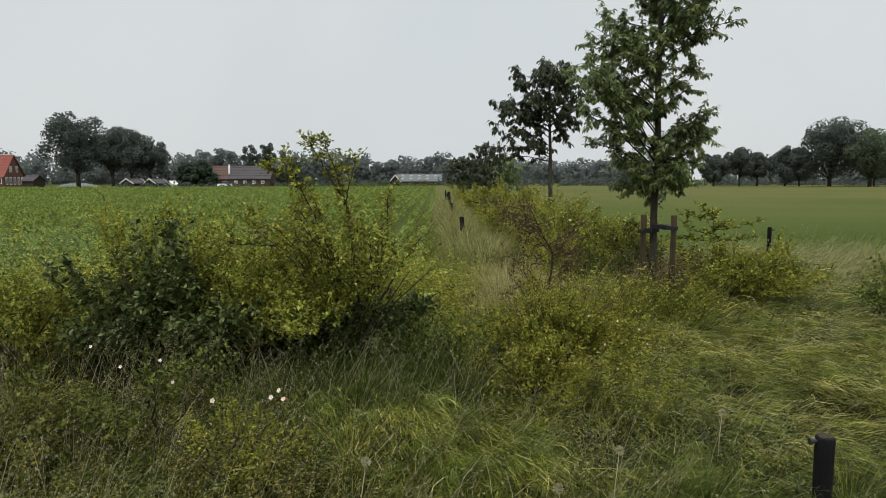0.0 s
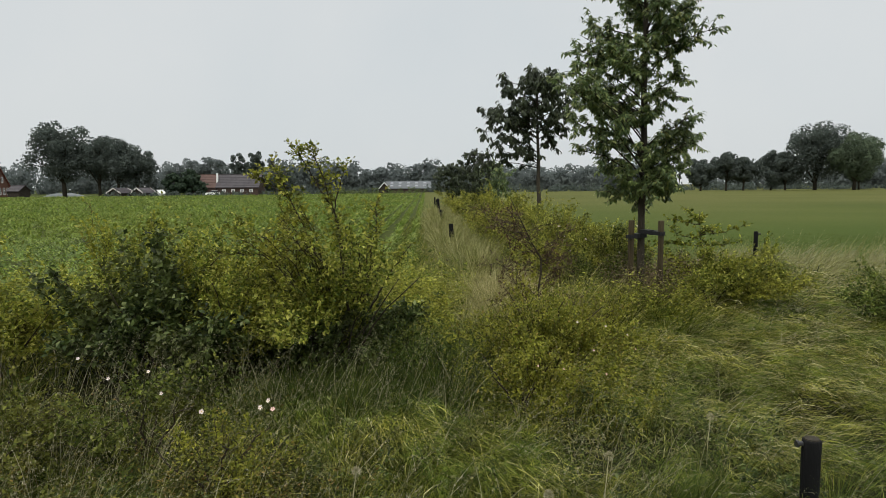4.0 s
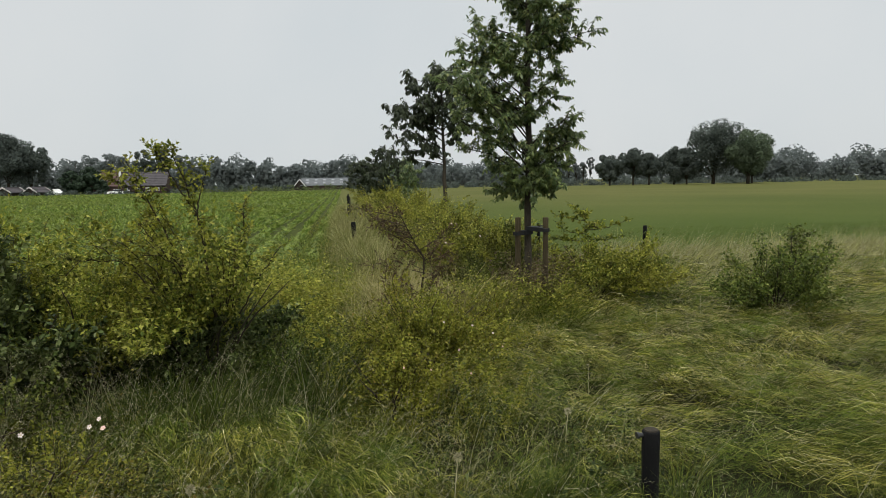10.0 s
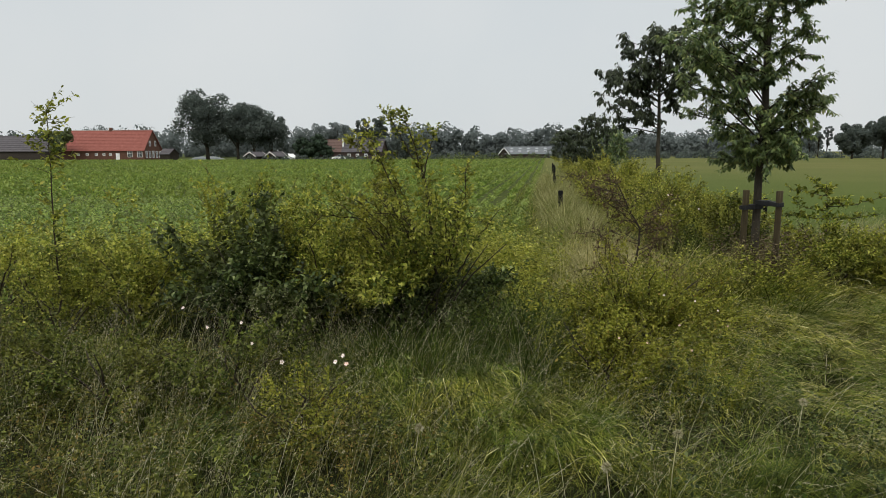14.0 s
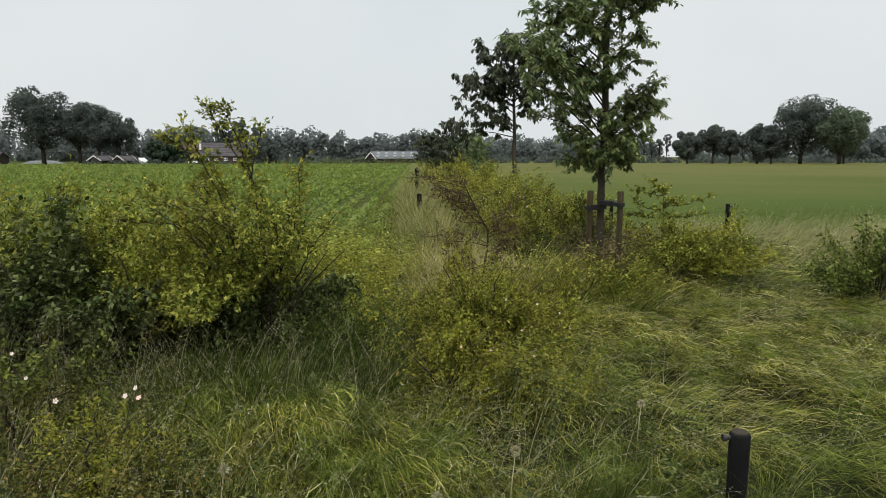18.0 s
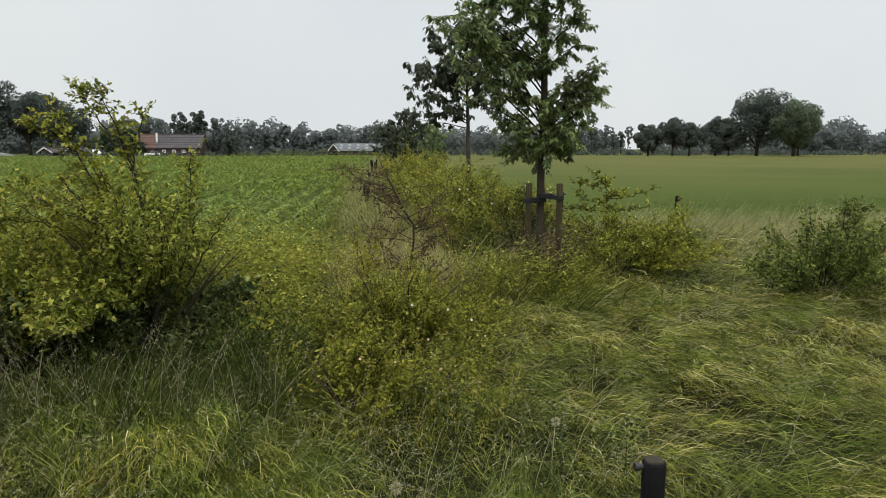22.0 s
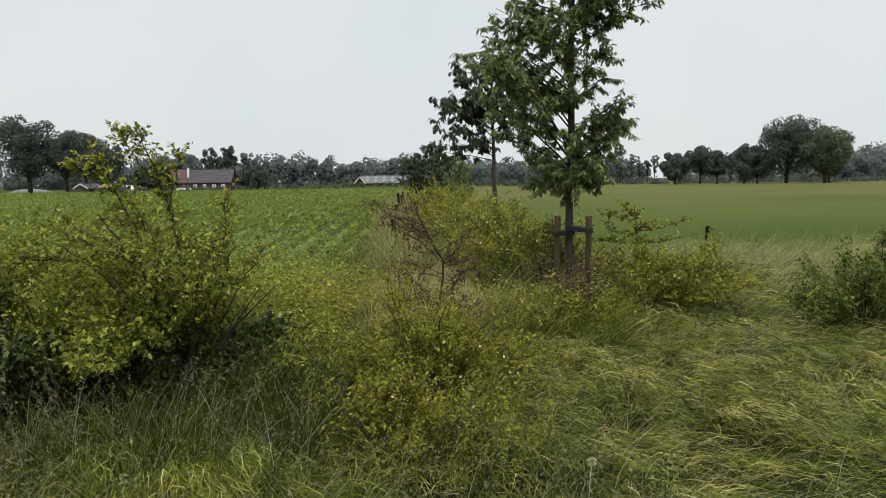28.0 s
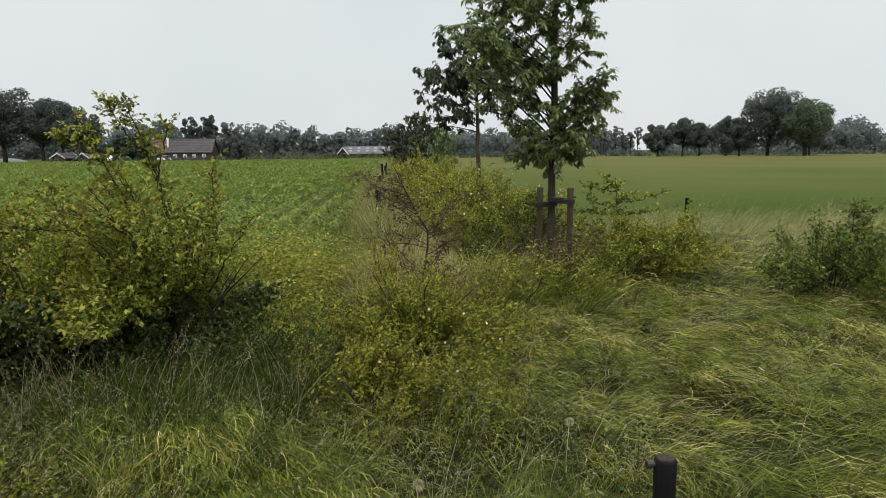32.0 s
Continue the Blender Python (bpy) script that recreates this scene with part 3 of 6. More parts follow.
lodged_mat("lodged_grass", 125000, (-0.5, 9.0, 2.0, 9.0), M["grass"], (0.15, 0.38), (0.003, 0.0065), "tall olive-green grass laid flat by wind and rain", open_right)
lodged_mat("lodged_grass", 42000, (0.5, 14.0, 8.6, 15.5), M["grass"], (0.28, 0.55), (0.006, 0.013), "tall olive-green grass laid flat farther off", open_right)
tussocks("lodged_tussocks", 380, (-0.5, 11.5, 2.0, 13.5), M["grass"], 60, (0.22, 0.46), (0.003, 0.006), (0.8, 0.16), "olive-green grass tussocks half fallen over", open_right, 0.15, 0.6, 1.2)
def combed(x, y):
    """Patches of the verge where the grass has fallen over."""
    return left_grass(x, y) * np.clip(waves(x * 1.3, y * 1.6, 33.0) * 1.6 + 0.2 + 1.2 * np.exp(-((y - 4.6 + 0.62 * (x + 0.6)) / 0.55) ** 2 - ((x + 0.3) / 1.3) ** 2), 0, 1) * np.clip(1.7 - x + 0.7 * np.maximum(y - 3.6, 0), 0.1, 1)


lodged_mat("near_swath", 26000, (-1.8, 1.5, 3.2, 5.8), M["grass"], (0.16, 0.40), (0.004, 0.0075), "yellow-green swath of fallen grass nearest the road", lambda x, y: np.clip(1.7 * np.exp(-((y - 4.5 + 0.45 * (x + 0.4)) / 0.5) ** 2 - ((x + 0.3) / 0.95) ** 2) - 0.15, 0, 1), 1.2, 0.35)
lodged_mat("fallen_verge_grass", 55000, (-6.5, 2.8, 2.1, 5.6), M["grass"], (0.16, 0.40), (0.0026, 0.0055), "yellow-green grass of the verge fallen in patches", combed, 1.25, 0.4)
grass_stuff("verge_grass", 18000, (-7.5, 3.0, 2.0, 7.2), M["grass"], (0.30, 0.60), (0.003, 0.0055), (0.62, 0.22), "rough verge grass, half bent over", left_grass, 0.9)
tussocks("verge_tussocks", 520, (-7.5, 3.0, 2.2, 7.2), M["grass"], 80, (0.30, 0.60), (0.003, 0.0055), (0.75, 0.2), "tall rough grass tussocks of the verge", left_grass, 0.13, 1.0, 0.6)
tussocks("lush_tussocks", 260, (-7.5, 12.0, 2.2, 11.5), M["lush"], 60, (0.28, 0.5), (0.004, 0.008), (0.8, 0.15), "darker lush green grass tussocks", lambda x, y: np.clip(waves(x * 1.5, y * 1.5, 11.0) * 2.5, 0, 1) * rough(x, y), 0.14, 0.9, 0.8)
tussocks("shaded_tussocks", 300, (-7.5, 1.0, 2.2, 6.5), M["lush"], 75, (0.28, 0.55), (0.0035, 0.007), (0.68, 0.2), "dark green grass tussocks in the lower verge", lambda x, y: front_left(x, y) * np.clip(0.9 - 0.25 * (x + 2), 0.15, 1), 0.13, 0.9, 0.7)
tussocks("front_tussocks", 300, (-6.0, 7.5, 2.2, 4.8), M["grass"], 65, (0.22, 0.46), (0.003, 0.0055), (0.8, 0.2), "olive-green grass tussocks nearest the road", lambda x, y: np.clip((4.8 - y) / 1.6, 0, 1) * holes(x, y) * (1 - 0.7 * weedy(x, y)) * (1 - 0.9 * dip(x, y)), 0.13, 0.9, 0.6)
tussocks("post_grass", 520, (0.1, 1.4, 12.0, 44.0), M["straw"], 45, (0.8, 1.05), (0.006, 0.011), (0.3, 0.12), "tall pale dry grass standing round the path posts", lambda x, y: np.clip(1.3 - 1.4 * np.abs(x - 0.72), 0.1, 1), 0.16, 0.7, 0.3)
tussocks("post_foot_grass", 46, (0.32, 0.85, 16.4, 17.7), M["straw"], 45, (0.8, 1.0), (0.007, 0.012), (0.2, 0.1), "tall pale grass hiding the foot of a path post", lambda x, y: np.ones(len(x)), 0.13, 0.6, 0.3)
tussocks("post_foot_grass", 40, (0.3, 0.85, 25.6, 27.3), M["straw"], 40, (0.85, 1.05), (0.009, 0.015), (0.2, 0.1), "tall pale grass hiding the foot of a farther post", lambda x, y: np.ones(len(x)), 0.14, 0.6, 0.3)
tussocks("dry_tussocks", 260, (-7.5, 12.0, 2.2, 12.0), M["straw"], 50, (0.3, 0.55), (0.003, 0.005), (0.85, 0.15), "straw-coloured dry grass mixed into the verge", lambda x, y: np.clip(waves(x * 1.2, y * 1.4, 17.0) * 2.0 + 0.2, 0, 1) * rough(x, y) * np.clip((y - 2.0) / 1.6, 0, 1), 0.12, 0.8, 0.8)
seed_stalks("seeding_stems", 4600, (-7.0, 3.0, 2.2, 7.0), (0.5, 0.9), "thin tan grass stems with loose seed heads", front_left)
grass_stuff("under_grass", 12000, (-3.0, 5.5, 3.0, 5.2), M["lush"], (0.08, 0.17), (0.005, 0.009), (0.6, 0.2), "short dark grass in the gaps of the verge", None, 1.2)
grass_stuff("roadside_grass", 11000, (-8.0, 9.0, -3.5, 2.2), M["grass"], (0.05, 0.14), (0.004, 0.008), (0.45, 0.2), "short roadside grass the verge begins with", None, 0.9)
seed_stalks("pale_stems", 300, (-3.9, 0.2, 4.7, 5.5), (0.8, 1.2), "pale dry grass stems standing before the brambles", lambda x, y: np.clip(waves(x * 2.3, y * 2, 4.0) + 0.7, 0, 1), (0.22, 0.14))
seed_stalks("pale_stems", 220, (0.2, 3.2, 2.5, 4.8), (0.5, 0.8), "pale seeding stems round the near post", holes, (0.45, 0.2))
seed_stalks("seeding_stems", 3800, (0.5, 11.0, 3.6, 11.5), (0.45, 0.8), "thin tan grass stems bent over with seed heads", open_right, (0.7, 0.2), 9, 1.4)
grass_stuff("dry_grass", 30000, (4.5, 20.0, 9.5, 17.5), M["straw"], (0.45, 0.80), (0.004, 0.008), (0.5, 0.22), "tall straw-coloured seeding grass along the meadow edge", lambda x, y: np.clip((y - 10.5 - 0.4 * waves(x, y, 2.0)) / 3, 0, 1) * np.clip((17.3 - y) / 1.5, 0, 1) * np.clip((x - 4.5) / 2, 0, 1), 0.7)
grass_stuff("path_green", 26000, (-1.5, 1.6, 8.5, 40.0), M["grass"], (0.30, 0.60), (0.006, 0.010), (0.6, 0.2), "green grass mixed into the dry strip", lambda x, y: np.clip(1.5 - np.abs(x - 0.1) * 1.0, 0, 1) * np.clip(14 / y, 0.2, 1), 0.8)
seed_stalks("edge_stems", 4200, (4.2, 18.0, 9.5, 16.5), (0.55, 0.95), "pale feathery seeding grass along the meadow edge", lambda x, y: np.clip((y - 9.8 - 0.5 * waves(x, y, 2.0)) / 2, 0, 1) * np.clip((x - 4.2) / 2, 0, 1), (0.4, 0.2), 7, 2.0)
lodged_mat("pale_strands", 34000, (-0.5, 11.0, 2.2, 12.0), M["tan"], (0.15, 0.34), (0.0025, 0.0045), "single pale grass stems lying over the fallen grass", lambda x, y: open_right(x, y) * np.clip((y - 3.6) / 1.5, 0, 1), 1.15, 0.5, 0.24)
grass_stuff("path_grass", 26000, (-0.6, 1.3, 10.5, 45.0), M["straw"], (0.30, 0.65), (0.005, 0.010), (0.6, 0.2), "dry straw-coloured grass strip along the fence posts", lambda x, y: np.clip(1.4 - np.abs(x - 0.3) * 1.7, 0, 1) * np.clip(16 / y, 0.25, 1) * np.clip((y - 10) / 4, 0.2, 1), 0.8)
tussocks("path_tussocks", 260, (0.5, 2.5, 8.2, 12.4), M["tan"], 60, (0.5, 0.85), (0.005, 0.008), (0.5, 0.2), "tall dry pale grass behind the wild rose", lambda x, y: np.ones(len(x)), 0.14, 0.9, 0.6)
tussocks("stake_grass", 170, (1.7, 4.2, 7.8, 10.3), M["grass"], 60, (0.5, 0.9), (0.004, 0.007), (0.62, 0.2), "tall grass grown up round the tree stakes", lambda x, y: np.clip(1.6 - np.abs(x - 2.6) / 1.2, 0, 1), 0.13, 0.8, 0.5)
grass_stuff("meadow_grass", 22000, (3.0, 26.0, 14.5, 26.0), M["meadow"], (0.10, 0.18), (0.006, 0.010), (0.85, 0.15), "smooth green meadow grass", lambda x, y: np.clip((y - 14.5) / 2, 0, 1) * np.clip((38 - y) / 22, 0, 1) ** 1.4, 0.9)


def forbs(name, count, box, mat, label, keep, height=(0.25, 0.6), leaves=30, leaf=0.028, kind_word="weeds"):
    """Leafy weeds: a thin stem each with leaves all the way up."""
    x, y = scatter(count, *box)
    k = keep(x, y) > rng.uniform(0, 1, count)
    x, y = x[k], y[k]
    n = len(x)
    h = rng.uniform(height[0], height[1], n) * (1 + 0.3 * waves(x * 2.1, y * 2.1, 6.0))
    a = rng.uniform(0, 2 * np.pi, n)
    tip = np.stack([np.cos(a), np.sin(a), np.full(n, 2.4)], 1) * (h / 2.6)[:, None]
    base = on_ground(x, y)
    u = rng.uniform(0.15, 1.0, (n, leaves, 1)) ** 0.8
    pos = base[:, None] + tip[:, None] * u
    b = rng.uniform(0, 2 * np.pi, (n, leaves))
    way = np.stack([np.cos(b), np.sin(b), rng.uniform(-0.1, 0.9, (n, leaves))], 2)
    pos = (pos + way * 0.02).reshape(-1, 3)
    lv = leaf_arrays(pos, way.reshape(-1, 3), np.repeat(rng.uniform(0.7, 1.4, n), leaves) * leaf * rng.uniform(0.6, 1.3, n * leaves), 0.5, 0.2, 0.4)
    side = np.stack([np.sin(a), -np.cos(a), 0 * a], 1) * 0.003
    sv = np.stack([base - side, base + side, base + tip], 1).reshape(-1, 3)
    sf = np.arange(n)[:, None] * 3 + np.array([[0, 1, 2]])
    return tagged(part_np(name, join([(sv, sf), lv]), mat), label, kind_word, kind="stuff")


forbs("rusty_weeds", 2100, (-6.5, 0.2, 2.2, 5.4), M["rust_weed"], "olive and rust-brown leafy weeds in the near verge", lambda x, y: weedy(x, y) * np.clip(waves(x * 2.2, y * 2.6, 41.0) * 1.5 + 0.75, 0.1, 1), (0.30, 0.64), 40, 0.023)
seed_stalks("verge_stems", 850, (-6.0, 0.0, 2.3, 5.2), (0.45, 0.85), "thin upright stems with pale seed heads over the weeds", weedy, (0.3, 0.2))
forbs("leafy_weeds", 1200, (-6.5, 0.0, 2.2, 5.4), M["weed"], "green leafy weeds among the rusty ones", lambda x, y: weedy(x, y) * np.clip(0.7 - waves(x * 2.2, y * 2.6, 41.0) * 1.5, 0.05, 1), (0.28, 0.58), 38, 0.024)
forbs("verge_weeds", 1100, (-7.5, 1.2, 2.3, 6.6), M["weed"], "olive-green leafy weeds grown through the verge grass", lambda x, y: front_left(x, y) * np.clip(0.75 - (x + 1.0) * 0.25, 0.12, 1))
forbs("crop_weeds", 2400, (-5.0, -0.3, 8.0, 26.0), M["crop"], "small green weeds between the crop rows", lambda x, y: np.clip(14 / y, 0.3, 1), (0.10, 0.26), 20, 0.06)
forbs("edge_weeds", 3300, (-9.5, -0.5, 6.9, 9.2), M["hawthorn"], "yellow-green weeds along the edge of the crop", lambda x, y: np.clip(waves(x * 1.2, y * 1.2, 14.0) + 0.85, 0, 1), (0.6, 1.15), 26, 0.045)
tussocks("post_tussocks", 60, (0.8, 2.9, 2.4, 3.9), M["lush"], 60, (0.25, 0.5), (0.004, 0.008), (0.6, 0.2), "dark green grass round the near post", holes, 0.12, 0.9, 0.5)
tussocks("hollow_tussocks", 150, (-0.9, 0.7, 6.0, 7.6), M["lush"], 70, (0.4, 0.75), (0.004, 0.008), (0.68, 0.15), "dark arching grass in the hollow beside the hawthorn", lambda x, y: np.ones(len(x)), 0.12, 0.9, 0.5)
tussocks("hawthorn_grass", 130, (-2.0, 0.1, 4.9, 5.75), M["lush"], 55, (0.45, 0.75), (0.004, 0.007), (0.55, 0.2), "tall dark grass standing before the hawthorn", lambda x, y: np.ones(len(x)), 0.12, 0.9, 0.5)
seed_stalks("hawthorn_stems", 260, (-2.2, 0.1, 4.8, 5.7), (0.5, 0.9), "pale seeding stems before the hawthorn", lambda x, y: np.ones(len(x)), (0.4, 0.2))
forbs("dark_weeds", 1200, (-7.5, 2.5, 3.2, 7.6), M["bramble"], "dark leafy weeds between the shrubs", lambda x, y: np.clip(waves(x * 1.4, y * 1.4, 21.0) * 2 + 0.4, 0, 1) * np.clip((x + 8) / 2, 0, 1), (0.25, 0.55))
forbs("thicket_weeds", 1500, (-3.6, 0.0, 7.0, 9.6), M["hawthorn"], "tall yellow-green weeds behind the hawthorn", lambda x, y: np.clip(waves(x * 1.6, y * 1.3, 8.0) + 0.9, 0, 1) * np.clip((9.8 - y) / 1.5, 0, 1), (0.75, 1.2), 28, 0.044)
forbs("path_weeds", 1900, (-1.3, 0.7, 6.6, 13.5), M["hawthorn"], "light green weeds beside the field path", lambda x, y: np.clip(waves(x * 1.4, y * 1.4, 2.0) + 0.6, 0, 1), (0.35, 0.8))
forbs("meadow_weeds", 380, (1.5, 9.0, 2.6, 9.0), M["lush"], "dark green weeds in the lodged grass", lambda x, y: np.clip(waves(x * 1.4, y * 1.4, 27.0) * 2 - 0.3, 0, 1), (0.2, 0.45))
forbs("stake_weeds", 260, (2.65, 3.35, 8.7, 9.3), M["dead"], "withered brown weeds between the tree stakes", lambda x, y: np.ones(len(x)), (0.6, 1.1), 30, 0.035)
forbs("stake_weeds", 420, (1.9, 3.5, 8.0, 9.6), M["hawthorn"], "green weeds round the tree stakes", lambda x, y: np.ones(len(x)), (0.5, 0.85), 28, 0.04)
forbs("rose_suckers", 520, (0.1, 2.0, 4.6, 6.9), M["rose"], "thin wild rose suckers growing through grass", lambda x, y: np.clip(1.5 - ((x - 1.05) / 0.85) ** 2 - ((y - 5.7) / 1.0) ** 2, 0, 1), (0.40, 0.85), 32, 0.028)
forbs("dip_weeds", 560, (-0.4, 3.0, 3.0, 6.0), M["bramble"], "dark green weeds in the dip before the wild rose", dip, (0.16, 0.36), 30, 0.026)
seed_stalks("dip_stems", 420, (-0.4, 3.0, 3.0, 6.0), (0.35, 0.6), "pale drooping seed heads over the dark weeds", dip, (0.6, 0.2))
forbs("front_weeds", 350, (-1.0, 7.0, 2.3, 4.6), M["weed"], "low green weeds in the grass nearest the road", lambda x, y: np.clip(waves(x * 1.7, y * 1.7, 31.0) * 1.5 + 0.3, 0, 1) * holes(x, y), (0.16, 0.36), 26, 0.026)

# ---- crop field ----


def crop_field():
    """Rows of young crop along the path; nearer plants have more leaves."""
    made = []
    for y0, y1, step, leaves, size, xa in ((7.6, 26, 0.17, 11, 0.19, -26), (26, 60, 0.30, 8, 0.24, -60), (60, 110, 0.9, 6, 0.34, -115), (110, 172, 1.5, 5, 0.42, -175)):
        gap = 0.75 if y1 < 112 else 1.1
        xs = np.arange(-0.6, xa, -gap)
        ys = np.arange(y0, y1, step)
        X, Y = [q.ravel() for q in np.meshgrid(xs, ys)]
        X, Y = X + rng.normal(0, 0.035, len(X)), Y + rng.normal(0, step * 0.3, len(Y))
        k = (X > -0.95 * Y - 8) & ((X < -1.0) | (Y > 11.0)) & (rng.uniform(0, 1, len(X)) > 0.05)
        X, Y = X[k], Y[k]
        n = len(X)
        P = np.repeat(on_ground(X, Y), leaves, 0)
        P[:, 2] += np.tile(np.linspace(0.02, 0.22, leaves), n) + 0.05
        a = rng.uniform(0, 2 * np.pi, n * leaves)
        way = np.stack([np.cos(a), np.sin(a), rng.uniform(0.5, 1.6, n * leaves)], 1)
        made.append(lance_arrays(P, way, size * rng.uniform(0.7, 1.2, n * leaves), 0.24, 0.8, 0.2) if y1 < 30 else leaf_arrays(P, way, size * rng.uniform(0.7, 1.2, n * leaves), 0.32, 0.3, 0.3))
    ob = part_np("crop_rows", join(made), M["crop"])
    return tagged(ob, "rows of young bright green field crop", "crop", kind="stuff")


crop_field()

# ---- shrubs ----


def shrub(name, x, y, rx, ry, h, mat, label, stems=6, twigs=700, leaves=14, leaf=0.03, low=0.05, seed=1, twig_len=0.22, category="shrub", group="", lumps=0.25, broad=0.55, rise=0.5, under=None):
    """A bush: stems from one root, twigs all through a lumpy volume, leaves along every twig; under(x): how low it hangs."""
    r = np.random.default_rng(seed)
    z = float(ground_z(x, y))
    top = thing(name, x, y, z, label, category, group)
    sprays = max(16, twigs // 28)
    sd = unit(r.normal(0, 1, (sprays, 3)) + np.array([0, 0, 0.35]))
    sd[:, 2] = np.abs(sd[:, 2]) * np.sign(sd[:, 2] + 0.5)
    ph = np.arctan2(sd[:, 1], sd[:, 0])
    lump = 1 + lumps * np.sin(3 * ph + seed) * (0.5 + sd[:, 2]) + lumps * np.sin(5 * ph + 2.1 * seed + 4 * sd[:, 2]) * 0.6
    mid = np.array([0, 0, h * 0.45])
    tip = mid + sd * (r.uniform(0.62, 1.08, sprays) * lump)[:, None] * np.array([rx, ry, h * 0.55])
    root = mid * [1, 1, 0.7] + sd * np.array([rx, ry, h * 0.4]) * 0.25
    who = r.integers(0, sprays, twigs)
    u = r.uniform(0.1, 1.0, (twigs, 1)) ** 0.6
    P = root[who] + (tip - root)[who] * u + r.normal(0, 1, (twigs, 3)) * (0.03 + 0.052 * max(rx, 0.5)) * (1.15 - 0.5 * u)
    P[:, 2] -= 0.05 * u[:, 0] ** 2
    dirs = unit(P - mid)
    k = P[:, 2] > (low if under is None else under(P[:, 0]))
    P, dirs, who = P[k], dirs[k], who[k]
    way = unit(unit(tip - root)[who] * 0.8 + dirs * 0.4 + np.array([0, 0, rise]) + r.normal(0, 0.4, P.shape))
    ang = np.arctan2(P[:, 1], P[:, 0])
    owner = ((ang + np.pi) / (2 * np.pi) * stems).astype(int) % stems
    for s in range(stems):
        a = -np.pi + (s + 0.5) * 2 * np.pi / stems
        reach = r.uniform(0.5, 0.8)
        end = np.array([np.cos(a) * rx * reach, np.sin(a) * ry * reach, h * r.uniform(0.6, 0.95)])
        t = np.linspace(0, 1, 7)[:, None]
        line = end * np.concatenate([t ** 1.3, t ** 1.3, t ** 0.8], 1) + r.normal(0, 0.02, (7, 3)) * t
        line[0] = (np.cos(a) * 0.04, np.sin(a) * 0.04, -0.03)
        stem = part_np("stem", tube(line, np.linspace(0.014, 0.004, 7), 5), M["twig"], top, smooth=True)
        mine = owner == s
        if mine.sum() < 3:
            continue
        p, w = P[mine], way[mine]
        ln = twig_len * r.uniform(0.6, 1.3, len(p))[:, None]
        tw = [tube(np.stack([q, q + v * l * 0.5, q + v * l + np.array([0, 0, -0.02])]), [0.0028, 0.002, 0.001], 3) for q, v, l in zip(p[::3], w[::3], ln[::3])]
        tagged(part_np("twigwork", join(tw), M["twig"], stem), kind="stuff")
        u = r.uniform(0, 1, (len(p), leaves, 1))
        pos = (p[:, None] + w[:, None] * ln[:, None] * u).reshape(-1, 3)
        lw = np.repeat(w, leaves, 0) + r.normal(0, 0.9, (len(pos), 3))
        part_np("foliage", leaf_arrays(pos, lw, leaf * r.uniform(0.6, 1.35, len(pos)), broad, 0.25, 0.5), mat, stem)
    return top


def shoot(parent, points, r0, mat, leaf, seed, every=0.05, sprig=0.16, leaves=7, broad=0.6, name="shoot", bias=1.0):
    """A long upright shoot of a shrub with side sprigs, under its shrub; points are local."""
    r = np.random.default_rng(seed)
    p = np.array(points, float)
    s = np.linspace(0, 1, 14)
    line = np.stack([np.interp(s, np.linspace(0, 1, len(p)), p[:, k]) for k in range(3)], 1)
    line[1:-1] += r.normal(0, 0.008, (12, 3))
    ob = part_np(name, tube(line, np.linspace(r0, 0.003, 14), 6), M["twig"], parent, smooth=True)
    length = np.linalg.norm(p[-1] - p[0])
    n = int(length / every)
    at = np.sort(r.uniform(0.05, 1, n) ** bias)
    q = np.stack([np.interp(at, s, line[:, k]) for k in range(3)], 1)
    a = r.uniform(0, 2 * np.pi, n)
    w = unit(np.stack([np.cos(a), np.sin(a), r.uniform(0.1, 1.0, n)], 1))
    ln = sprig * r.uniform(0.4, 1.2, n)
    tagged(part_np("twigwork", join([tube(np.stack([b, b + v * l]), [0.0025, 0.001], 3) for b, v, l in zip(q, w, ln)]), M["twig"], ob), kind="stuff")
    u = r.uniform(0.1, 1, (n, leaves, 1))
    pos = (q[:, None] + (w * ln[:, None])[:, None] * u).reshape(-1, 3)
    part_np("foliage", leaf_arrays(pos, np.repeat(w, leaves, 0) + r.normal(0, 0.7, (len(pos), 3)), leaf * r.uniform(0.6, 1.3, len(pos)), broad, 0.2, 0.5), mat, ob)
    return ob


# the dark bramble mound and the hawthorn with its long shoots
bramble = shrub("bramble_bush", -2.75, 6.1, 0.85, 0.75, 1.32, M["bramble"], "dense dark green bramble mound in tall grass", 8, 1350, 15, 0.062, 0.08, 3, 0.26, "bush")
shrub("hawthorn_shrub", -3.3, 7.0, 1.6, 0.85, 1.68, M["hawthorn"], "yellow-green shrub growing over the dark brambles", 7, 2000, 15, 0.044, 0.6, 4, 0.26)
haw = shrub("hawthorn_shrub", -1.0, 6.25, 1.15, 1.05, 1.55, M["hawthorn"], "bright yellow-green hawthorn with long thorny shoots", 8, 2900, 15, 0.042, 0.5, 5, 0.24, lumps=0.4, under=lambda x: np.where(x > 0, 0.80 + 0.75 * x, 0.80 + 0.35 * x) + 5.0 * (x > 0.8))
